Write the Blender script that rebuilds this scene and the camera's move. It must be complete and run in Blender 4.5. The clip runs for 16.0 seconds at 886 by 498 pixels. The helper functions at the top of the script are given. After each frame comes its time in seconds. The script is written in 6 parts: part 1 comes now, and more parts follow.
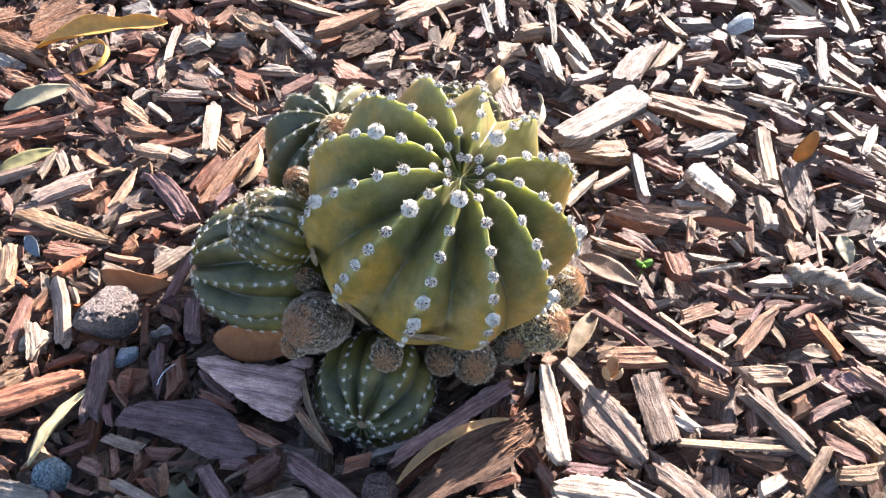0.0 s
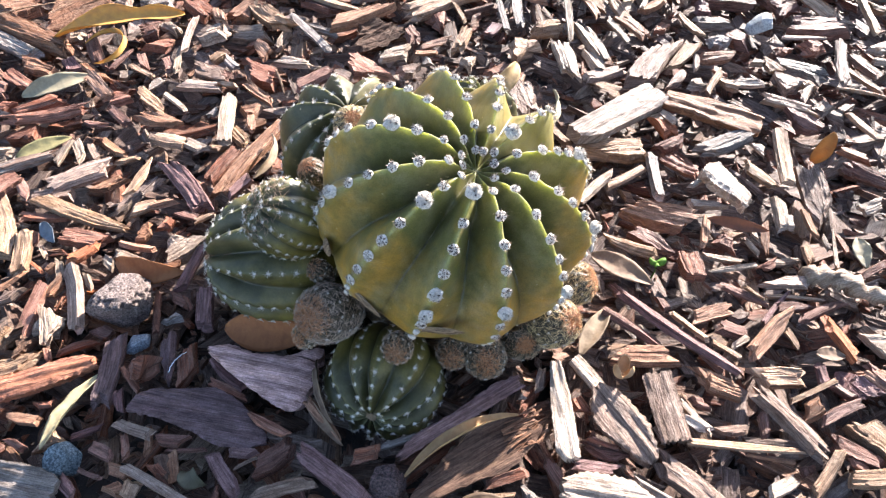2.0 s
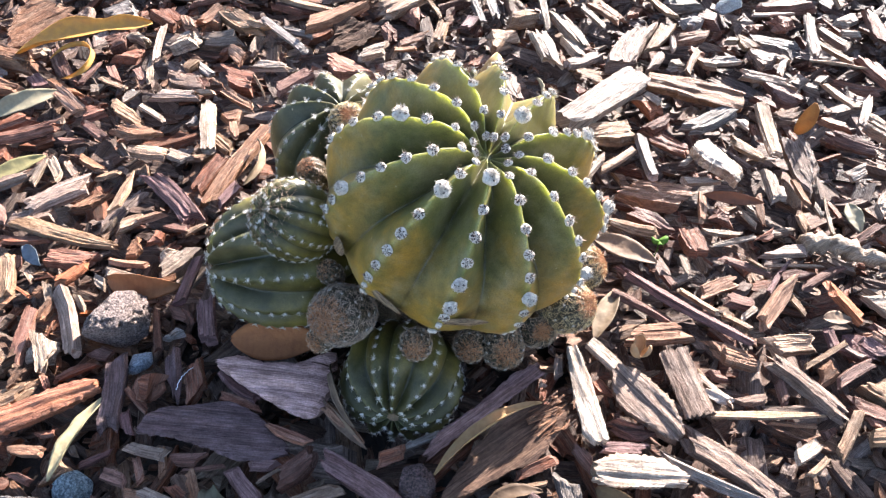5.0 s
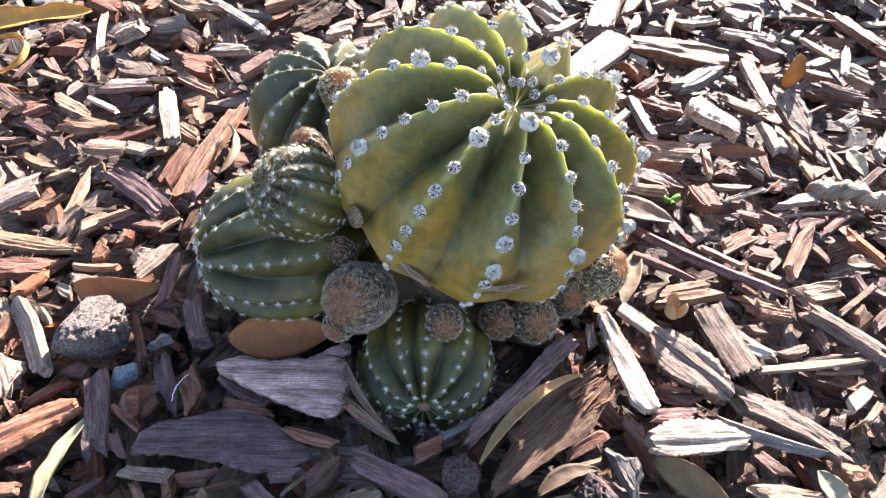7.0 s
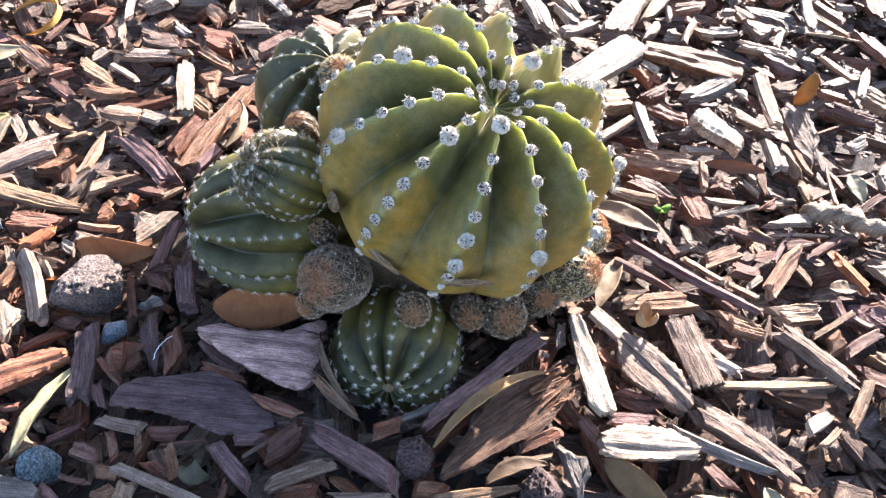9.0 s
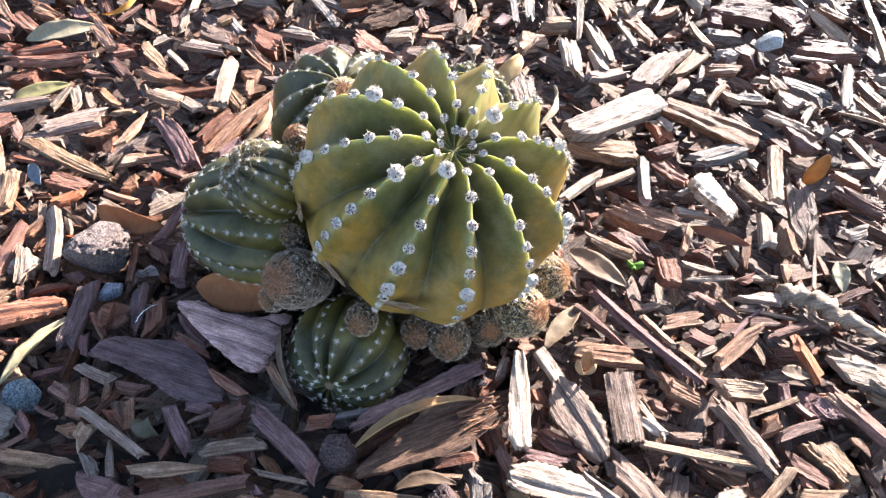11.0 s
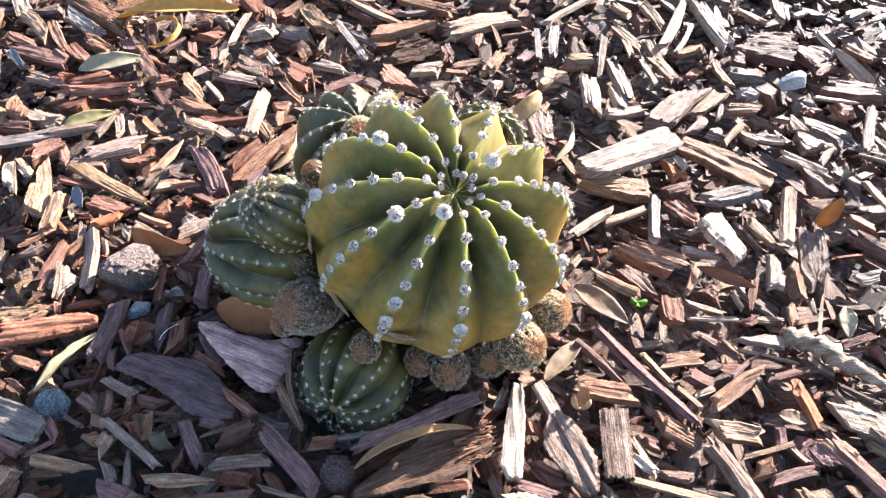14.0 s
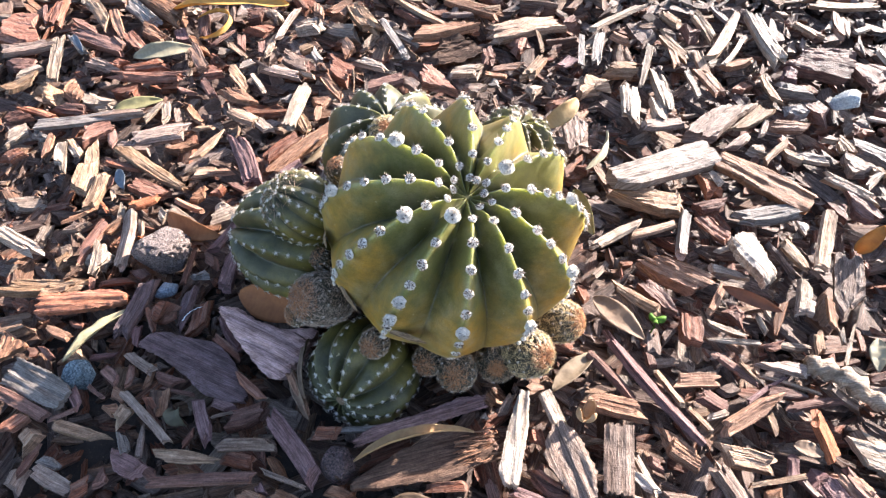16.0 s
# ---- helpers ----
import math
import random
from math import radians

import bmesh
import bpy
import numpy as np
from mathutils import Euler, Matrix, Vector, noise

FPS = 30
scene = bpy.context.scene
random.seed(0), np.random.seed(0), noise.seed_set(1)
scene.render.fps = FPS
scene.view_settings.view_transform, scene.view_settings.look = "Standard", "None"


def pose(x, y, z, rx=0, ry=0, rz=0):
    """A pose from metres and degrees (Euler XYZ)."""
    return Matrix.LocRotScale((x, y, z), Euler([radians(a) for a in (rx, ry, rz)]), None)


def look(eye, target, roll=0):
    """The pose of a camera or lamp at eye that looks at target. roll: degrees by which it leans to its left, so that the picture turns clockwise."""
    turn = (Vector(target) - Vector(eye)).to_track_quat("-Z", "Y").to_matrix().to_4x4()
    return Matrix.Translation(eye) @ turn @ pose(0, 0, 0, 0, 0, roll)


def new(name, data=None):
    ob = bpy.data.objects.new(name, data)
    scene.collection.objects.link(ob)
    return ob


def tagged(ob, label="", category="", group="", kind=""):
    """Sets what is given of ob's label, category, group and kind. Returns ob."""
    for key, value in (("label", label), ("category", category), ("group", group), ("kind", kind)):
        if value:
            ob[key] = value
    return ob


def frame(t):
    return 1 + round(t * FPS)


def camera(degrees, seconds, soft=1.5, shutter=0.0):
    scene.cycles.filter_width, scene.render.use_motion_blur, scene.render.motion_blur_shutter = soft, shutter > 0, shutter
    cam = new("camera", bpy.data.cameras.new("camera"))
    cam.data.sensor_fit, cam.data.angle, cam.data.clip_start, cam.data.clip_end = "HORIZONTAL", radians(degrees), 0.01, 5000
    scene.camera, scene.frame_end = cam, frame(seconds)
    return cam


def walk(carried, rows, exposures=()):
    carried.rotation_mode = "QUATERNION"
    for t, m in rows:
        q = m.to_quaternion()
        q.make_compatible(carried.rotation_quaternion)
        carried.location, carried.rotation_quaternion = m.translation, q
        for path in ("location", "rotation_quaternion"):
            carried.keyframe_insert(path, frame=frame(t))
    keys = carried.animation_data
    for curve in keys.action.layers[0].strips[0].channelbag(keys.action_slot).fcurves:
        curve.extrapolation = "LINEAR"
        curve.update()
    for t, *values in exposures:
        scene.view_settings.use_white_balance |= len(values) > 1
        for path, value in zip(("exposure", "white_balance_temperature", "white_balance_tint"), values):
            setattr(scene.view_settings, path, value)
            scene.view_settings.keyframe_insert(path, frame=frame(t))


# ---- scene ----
cam = camera(67.0, 16.0, soft=1.2)
PATH = [
    (0, (0.022, 0.015, 0.416), (0.082, 1.243, -1.161), 1.5),
    (0.5, (0.019, 0.015, 0.408), (0.08, 1.233, -1.177), 1.9),
    (1, (0.02, 0.016, 0.404), (0.041, 1.218, -1.195), 1.2),
    (1.5, (0.02, 0.013, 0.413), (0.034, 1.244, -1.163), 1.0),
    (2, (0.02, 0.013, 0.413), (0.051, 1.239, -1.167), 1.6),
    (2.5, (0.019, 0.013, 0.413), (0.052, 1.227, -1.176), 1.8),
    (3, (0.019, 0.011, 0.419), (0.06, 1.24, -1.159), 2.0),
    (3.5, (0.02, 0.008, 0.426), (0.053, 1.237, -1.151), 1.7),
    (4, (0.014, 0.007, 0.42), (0.057, 1.213, -1.174), 1.7),
    (4.5, (-0.002, 0.01, 0.41), (0.09, 1.236, -1.168), 1.8),
    (5, (-0.01, 0.013, 0.402), (0.131, 1.243, -1.168), 1.5),
    (5.2, (-0.016, 0.013, 0.397), (0.145, 1.221, -1.189), 2.2),
    (7.3, (-0.066, 0.028, 0.354), (0.329, 1.259, -1.172), 3.7),
    (7.5, (-0.071, 0.029, 0.356), (0.362, 1.261, -1.159), 3.9),
    (8, (-0.069, 0.025, 0.357), (0.34, 1.238, -1.18), 3.6),
    (8.2, (-0.064, 0.024, 0.357), (0.315, 1.221, -1.199), 4.4),
    (10.3, (0.03, -0.001, 0.396), (0.058, 1.207, -1.198), 3.9),
    (10.5, (0.032, 0.001, 0.396), (0.059, 1.205, -1.2), 5.1),
    (11, (0.042, 0.005, 0.409), (0.053, 1.219, -1.18), 6.7),
    (11.5, (0.05, 0.006, 0.419), (0.035, 1.222, -1.169), 7.0),
    (12, (0.049, 0.003, 0.425), (0.018, 1.234, -1.151), 6.3),
    (12.5, (0.044, -0.001, 0.436), (-0.007, 1.266, -1.11), 5.4),
    (13, (0.044, 0.001, 0.435), (0.005, 1.263, -1.116), 5.6),
    (13.5, (0.049, 0.001, 0.435), (-0.035, 1.247, -1.127), 3.9),
    (14, (0.066, 0.005, 0.435), (-0.053, 1.24, -1.134), 3.9),
    (14.5, (0.079, 0.007, 0.435), (-0.142, 1.237, -1.127), 2.2),
    (15, (0.092, 0.009, 0.44), (-0.156, 1.242, -1.115), 2.5),
    (15.5, (0.093, 0.009, 0.439), (-0.185, 1.215, -1.132), 1.7),
    (16, (0.092, 0.01, 0.44), (-0.183, 1.21, -1.136), 1.8),
]
walk(cam, [(t, look(eye, target, roll)) for t, eye, target, roll in PATH], [(0, 2.80, 6500, 15.0), (5, 2.80, 6500, 15.0), (7.3, 2.94, 6500, 15.0), (8.2, 2.94, 6500, 15.0), (10.3, 2.82, 6500, 15.0), (16, 2.80, 6500, 15.0)])

# sun low behind the cactus, to the right of the way the camera looks
SUN_EL, SUN_AZ = 21.8, 36.5
world = bpy.data.worlds.new("sky")
scene.world = world
world.use_nodes = True
wn = world.node_tree.nodes
sky = wn.new("ShaderNodeTexSky")
sky.sky_type, sky.sun_disc = "NISHITA", False
sky.sun_elevation, sky.sun_rotation = radians(SUN_EL), radians(SUN_AZ)
sky.ozone_density, sky.dust_density = 2.2, 1.2
wn["Background"].inputs["Strength"].default_value = 0.085
world.node_tree.links.new(sky.outputs["Color"], wn["Background"].inputs["Color"])
sun_data = bpy.data.lights.new("sun", "SUN")
sun_data.energy, sun_data.angle, sun_data.color = 4.6, radians(0.5), (1.0, 0.965, 0.90)
sun = new("sun", sun_data)
el, az = radians(SUN_EL), radians(SUN_AZ)
sun.matrix_world = look((math.sin(az) * math.cos(el) * 9, math.cos(az) * math.cos(el) * 9, math.sin(el) * 9), (0, 0, 0))


# ---- materials ----
def nodes_of(name):
    m = bpy.data.materials.new(name)
    m.use_nodes = True
    return m, m.node_tree.nodes, m.node_tree.links, m.node_tree.nodes["Principled BSDF"]


def mix_rgb(n, l, mode, a, b, fac):
    """A colour mix node; a, b and fac are sockets or values."""
    x = n.new("ShaderNodeMix")
    x.data_type, x.blend_type = "RGBA", mode
    for socket, v in ((x.inputs["Factor"], fac), (x.inputs["A"], a), (x.inputs["B"], b)):
        if hasattr(v, "is_output"):
            l.new(v, socket)
        elif isinstance(v, tuple):
            socket.default_value = (*v, 1)
        else:
            socket.default_value = v
    return x.outputs["Result"]


def noise_of(n, l, vector, scale, detail=4, rough=0.6):
    x = n.new("ShaderNodeTexNoise")
    x.inputs["Scale"].default_value, x.inputs["Detail"].default_value, x.inputs["Roughness"].default_value = scale, detail, rough
    if vector is not None:
        l.new(vector, x.inputs["Vector"])
    return x.outputs["Fac"]


def ranged(n, l, value, lo, hi, to_lo=0.0, to_hi=1.0):
    x = n.new("ShaderNodeMapRange")
    for key, v in (("From Min", lo), ("From Max", hi), ("To Min", to_lo), ("To Max", to_hi)):
        x.inputs[key].default_value = v
    l.new(value, x.inputs["Value"])
    return x.outputs["Result"]


def stretched(n, l, vector, sx, sy, sz):
    x = n.new("ShaderNodeMapping")
    x.inputs["Scale"].default_value = (sx, sy, sz)
    l.new(vector, x.inputs["Vector"])
    return x.outputs["Vector"]


def bumped(n, l, b, height, strength, distance):
    x = n.new("ShaderNodeBump")
    x.inputs["Strength"].default_value, x.inputs["Distance"].default_value = strength, distance
    l.new(height, x.inputs["Height"])
    l.new(x.outputs["Normal"], b.inputs["Normal"])


def fibres(n, l, b, base, tint, weather, gloss):
    """Wood fibre along u, in metres of the unwrapped piece: grain, a few long cracks, grey weathering, dust and fine relief."""
    uv = n.new("ShaderNodeUVMap").outputs["UV"]
    where = n.new("ShaderNodeTexCoord").outputs["Object"]
    fine = noise_of(n, l, stretched(n, l, uv, 34, 700, 1), 1.0, 6, 0.75)
    hair = noise_of(n, l, stretched(n, l, uv, 70, 1500, 1), 1.0, 3)
    grain = noise_of(n, l, stretched(n, l, uv, 10, 310, 1), 1.0, 4)
    broad = noise_of(n, l, stretched(n, l, uv, 14, 110, 1), 1.0, 4)
    crack = ranged(n, l, noise_of(n, l, stretched(n, l, uv, 4.5, 240, 1), 1.0, 4, 0.65), 0.285, 0.325)
    stain = noise_of(n, l, stretched(n, l, uv, 26, 150, 1), 1.0, 6, 0.7)
    c = mix_rgb(n, l, "MULTIPLY", base, mix_rgb(n, l, "MIX", (0.40, 0.35, 0.32), (1.04, 0.99, 0.97), ranged(n, l, fine, 0.32, 0.66)), 1.0)
    c = mix_rgb(n, l, "MULTIPLY", c, mix_rgb(n, l, "MIX", (0.50, 0.45, 0.42), (1.14, 1.13, 1.12), ranged(n, l, grain, 0.32, 0.56)), 0.9)
    c = mix_rgb(n, l, "MIX", c, mix_rgb(n, l, "MULTIPLY", tint, (0.72, 0.70, 0.68), 1.0), ranged(n, l, broad, 0.46, 0.70, 0.0, 0.6))
    c = mix_rgb(n, l, "MIX", c, mix_rgb(n, l, "MULTIPLY", weather, (0.80, 0.78, 0.76), 1.0), ranged(n, l, stain, 0.46, 0.66, 0.0, 0.6))
    c = mix_rgb(n, l, "MIX", mix_rgb(n, l, "MULTIPLY", c, (0.16, 0.13, 0.12), 1.0), c, crack)
    c = mix_rgb(n, l, "MULTIPLY", c, mix_rgb(n, l, "MIX", (0.52, 0.49, 0.47), (1.14, 1.14, 1.13), ranged(n, l, hair, 0.34, 0.60)), 0.85)
    blotch = noise_of(n, l, stretched(n, l, uv, 85, 190, 1), 1.0, 5, 0.7)
    c = mix_rgb(n, l, "MULTIPLY", c, mix_rgb(n, l, "MIX", (0.50, 0.46, 0.43), (1.16, 1.16, 1.16), ranged(n, l, blotch, 0.34, 0.60)), 0.8)
    speck = noise_of(n, l, where, 850, 3)
    c = mix_rgb(n, l, "MULTIPLY", c, mix_rgb(n, l, "MIX", (0.72, 0.69, 0.67), (1.15, 1.15, 1.15), ranged(n, l, speck, 0.32, 0.66)), 0.8)
    l.new(c, b.inputs["Base Color"])
    l.new(ranged(n, l, broad, 0.3, 0.7, gloss - 0.1, gloss + 0.15), b.inputs["Roughness"])
    height = noise_of(n, l, where, 300, 5, 0.7)
    for layer, share in ((hair, 0.3), (fine, 0.8), (grain, 0.7), (blotch, 1.0), (crack, 1.1)):
        x = n.new("ShaderNodeMath")
        x.operation, x.inputs[1].default_value = "MULTIPLY_ADD", share
        l.new(layer, x.inputs[0])
        l.new(height, x.inputs[2])
        height = x.outputs[0]
    bumped(n, l, b, height, 1.0, 0.0014)


def wood(name, base, tint, weather, gloss=0.55, vary=0.35):
    m, n, l, b = nodes_of(name)
    info = n.new("ShaderNodeObjectInfo").outputs["Random"]
    b.inputs["Specular IOR Level"].default_value = 0.17
    hsv = n.new("ShaderNodeHueSaturation")
    hsv.inputs["Color"].default_value = (*base, 1)
    l.new(ranged(n, l, info, 0, 1, 1 - vary, 1 + vary), hsv.inputs["Value"])
    l.new(ranged(n, l, info, 0, 1, 1.06, 0.78), hsv.inputs["Saturation"])
    fibres(n, l, b, hsv.outputs["Color"], tint, weather, gloss)
    return m


# n, p: the magenta cast of skylit shade is mixed into these browns
WOOD = {
    "b": wood("brown_wood", (0.335, 0.168, 0.092), (0.22, 0.096, 0.050), (0.38, 0.250, 0.172)),
    "g": wood("grey_wood", (0.32, 0.232, 0.187), (0.200, 0.132, 0.102), (0.39, 0.310, 0.262)),
    "r": wood("red_wood", (0.30, 0.115, 0.065), (0.20, 0.07, 0.04), (0.36, 0.24, 0.19)),
    "o": wood("orange_wood", (0.42, 0.130, 0.044), (0.31, 0.082, 0.028), (0.40, 0.165, 0.076), vary=0.12),
    "w": wood("pale_wood", (0.42, 0.335, 0.255), (0.32, 0.230, 0.162), (0.46, 0.395, 0.335), 0.5),
    "t": wood("tan_wood", (0.41, 0.265, 0.162), (0.29, 0.168, 0.095), (0.43, 0.335, 0.250)),
    "d": wood("dark_wood", (0.215, 0.105, 0.078), (0.130, 0.060, 0.044), (0.29, 0.185, 0.155)),
    "u": wood("blue_grey_wood", (0.29, 0.265, 0.247), (0.20, 0.178, 0.166), (0.36, 0.335, 0.312)),
    "l": wood("lilac_grey_wood", (0.70, 0.42, 0.385), (0.50, 0.28, 0.25), (0.70, 0.465, 0.44), vary=0.0),
    "n": wood("old_grey_brown_wood", (0.165, 0.110, 0.116), (0.095, 0.060, 0.062), (0.22, 0.156, 0.166), vary=0.0),
    "x": wood("bleached_wood", (0.56, 0.48, 0.40), (0.44, 0.35, 0.27), (0.62, 0.56, 0.50), 0.5, vary=0.0),
    "s": wood("silver_grey_wood", (0.35, 0.305, 0.27), (0.25, 0.205, 0.175), (0.41, 0.365, 0.33), vary=0.0),
    "k": wood("rough_bark", (0.165, 0.098, 0.066), (0.075, 0.044, 0.031), (0.23, 0.150, 0.105), 0.75),
    "p": wood("purple_brown_wood", (0.240, 0.133, 0.130), (0.160, 0.080, 0.078), (0.31, 0.196, 0.194)),
}


def mulch_material():
    m, n, l, b = nodes_of("mixed_mulch")
    b.inputs["Specular IOR Level"].default_value = 0.17
    isle = n.new("ShaderNodeNewGeometry").outputs["Random Per Island"]
    ramp = n.new("ShaderNodeValToRGB")
    ramp.color_ramp.interpolation = "CONSTANT"
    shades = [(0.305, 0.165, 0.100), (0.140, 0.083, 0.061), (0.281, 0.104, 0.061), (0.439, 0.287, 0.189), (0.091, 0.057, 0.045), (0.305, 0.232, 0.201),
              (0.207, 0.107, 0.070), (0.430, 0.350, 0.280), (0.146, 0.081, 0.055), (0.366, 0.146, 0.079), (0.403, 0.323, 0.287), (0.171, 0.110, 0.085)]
    e = ramp.color_ramp.elements
    for i, s in enumerate(shades):
        p = e[i] if i < 2 else e.new(i / len(shades))
        p.position, p.color = i / len(shades), (*s, 1)
    l.new(isle, ramp.inputs["Fac"])
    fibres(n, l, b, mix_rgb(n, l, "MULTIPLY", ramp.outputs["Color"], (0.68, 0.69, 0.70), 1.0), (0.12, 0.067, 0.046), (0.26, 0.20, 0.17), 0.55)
    return m


def soil_material():
    m, n, l, b = nodes_of("dark_soil")
    where = n.new("ShaderNodeTexCoord").outputs["Object"]
    a, c = noise_of(n, l, where, 60, 8, 0.7), noise_of(n, l, where, 420, 5, 0.7)
    col = mix_rgb(n, l, "MIX", (0.014, 0.010, 0.008), (0.05, 0.031, 0.021), ranged(n, l, a, 0.35, 0.7))
    col = mix_rgb(n, l, "MIX", col, (0.15, 0.105, 0.075), ranged(n, l, c, 0.60, 0.78))
    l.new(col, b.inputs["Base Color"])
    b.inputs["Roughness"].default_value = 0.9
    bumped(n, l, b, c, 1.0, 0.004)
    return m


def skin(name, young, old, crest, deep, sss):
    """Cactus skin: green above, yellowing patches below, paler along the rib crests, furrow shade painted in.
    Attributes: x = crest to valley, y = apex to base.
    """
    m, n, l, b = nodes_of(name)
    at = n.new("ShaderNodeAttribute")
    at.attribute_name = "growth"
    xyz = n.new("ShaderNodeSeparateXYZ")
    l.new(at.outputs["Vector"], xyz.inputs[0])
    where = n.new("ShaderNodeTexCoord").outputs["Object"]
    blotch, fine, mottle = noise_of(n, l, where, 32, 4, 0.55), noise_of(n, l, where, 700, 3), noise_of(n, l, where, 130, 4)
    add = n.new("ShaderNodeMath")
    add.operation = "MULTIPLY_ADD"
    add.inputs[1].default_value = 0.9
    l.new(blotch, add.inputs[0])
    l.new(xyz.outputs["Y"], add.inputs[2])
    c = mix_rgb(n, l, "MIX", young, old, ranged(n, l, add.outputs[0], 0.76, 1.03))
    # deep: shade of the furrows painted in towards the valley, then a thin crease line
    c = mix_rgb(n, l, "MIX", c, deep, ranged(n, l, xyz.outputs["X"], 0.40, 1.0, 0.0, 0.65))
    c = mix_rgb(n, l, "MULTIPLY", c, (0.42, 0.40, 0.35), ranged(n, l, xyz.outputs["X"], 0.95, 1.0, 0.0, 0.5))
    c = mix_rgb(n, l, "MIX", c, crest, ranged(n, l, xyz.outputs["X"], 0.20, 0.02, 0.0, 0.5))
    c = mix_rgb(n, l, "MULTIPLY", c, mix_rgb(n, l, "MIX", (0.72, 0.74, 0.7), (1.18, 1.15, 1.15), ranged(n, l, mottle, 0.3, 0.7)), 1.0)
    dust = noise_of(n, l, where, 48, 6, 0.7)
    c = mix_rgb(n, l, "MIX", c, (0.30, 0.27, 0.17), ranged(n, l, dust, 0.46, 0.74, 0.0, 0.42 * sss / 0.5))
    pore = noise_of(n, l, where, 1500, 1)
    c = mix_rgb(n, l, "MULTIPLY", c, mix_rgb(n, l, "MIX", (0.78, 0.78, 0.74), (1.1, 1.1, 1.1), ranged(n, l, pore, 0.35, 0.6)), 0.8)
    scar = ranged(n, l, noise_of(n, l, where, 210, 2), 0.72, 0.75)
    c = mix_rgb(n, l, "MIX", c, (0.30, 0.24, 0.13), scar)
    l.new(c, b.inputs["Base Color"])
    b.inputs["Roughness"].default_value, b.inputs["Specular IOR Level"].default_value = 0.42, 0.32
    l.new(ranged(n, l, mottle, 0.3, 0.7, 0.36, 0.52), b.inputs["Roughness"])
    b.inputs["Subsurface Weight"].default_value = sss
    b.inputs["Subsurface Radius"].default_value = (0.9, 0.95, 0.38)
    b.inputs["Subsurface Scale"].default_value = 0.015
    bumped(n, l, b, fine, 0.12, 0.0006)
    return m


def plain(name, col, rough=0.7, vary=0.25, scale=300, sheen=0.0, bump=0.3):
    m, n, l, b = nodes_of(name)
    where = n.new("ShaderNodeTexCoord").outputs["Object"]
    a = noise_of(n, l, where, scale, 4)
    lo, hi = tuple(c * (1 - vary) for c in col), tuple(min(1, c * (1 + vary)) for c in col)
    l.new(mix_rgb(n, l, "MIX", lo, hi, ranged(n, l, a, 0.3, 0.7)), b.inputs["Base Color"])
    b.inputs["Roughness"].default_value, b.inputs["Sheen Weight"].default_value = rough, sheen
    bumped(n, l, b, a, bump, 0.0008)
    return m


def leaf_material(name, col, edge, thin=0.25):
    m, n, l, b = nodes_of(name)
    uv = n.new("ShaderNodeUVMap").outputs["UV"]
    where = n.new("ShaderNodeTexCoord").outputs["Object"]
    wave = n.new("ShaderNodeTexWave")
    wave.inputs["Scale"].default_value, wave.inputs["Distortion"].default_value = 5.0, 2.5
    l.new(uv, wave.inputs["Vector"])
    blot = noise_of(n, l, where, 120, 5)
    c = mix_rgb(n, l, "MIX", col, edge, ranged(n, l, blot, 0.42, 0.68))
    c = mix_rgb(n, l, "MULTIPLY", c, mix_rgb(n, l, "MIX", (0.82, 0.80, 0.77), (1.06, 1.06, 1.06), wave.outputs["Fac"]), 0.18)
    l.new(c, b.inputs["Base Color"])
    b.inputs["Roughness"].default_value, b.inputs["Specular IOR Level"].default_value = 0.65, 0.15
    bumped(n, l, b, noise_of(n, l, where, 260, 5), 0.5, 0.0012)
    tr = n.new("ShaderNodeBsdfTranslucent")
    l.new(c, tr.inputs["Color"])
    mix = n.new("ShaderNodeMixShader")
    mix.inputs[0].default_value = thin
    l.new(b.outputs[0], mix.inputs[1])
    l.new(tr.outputs[0], mix.inputs[2])
    l.new(mix.outputs[0], n["Material Output"].inputs["Surface"])
    return m


def stone_material(name, lo, hi):
    m, n, l, b = nodes_of(name)
    where = n.new("ShaderNodeTexCoord").outputs["Object"]
    a, f = noise_of(n, l, where, 90, 6, 0.7), noise_of(n, l, where, 700, 4, 0.75)
    c = mix_rgb(n, l, "MIX", lo, hi, ranged(n, l, f, 0.40, 0.62))
    c = mix_rgb(n, l, "MULTIPLY", c, mix_rgb(n, l, "MIX", (0.6, 0.58, 0.57), (1.15, 1.15, 1.15), ranged(n, l, a, 0.35, 0.65)), 1.0)
    l.new(c, b.inputs["Base Color"])
    b.inputs["Roughness"].default_value = 0.85
    bumped(n, l, b, f, 1.0, 0.003)
    return m


def cork():
    m, n, l, b = nodes_of("corky_scar")
    where = n.new("ShaderNodeTexCoord").outputs["Object"]
    a = noise_of(n, l, stretched(n, l, where, 160, 1300, 700), 1.0, 4, 0.65)
    c = mix_rgb(n, l, "MIX", (0.05, 0.030, 0.018), (0.30, 0.205, 0.115), ranged(n, l, a, 0.36, 0.62))
    l.new(c, b.inputs["Base Color"])
    b.inputs["Roughness"].default_value = 0.85
    bumped(n, l, b, a, 1.0, 0.0015)
    return m


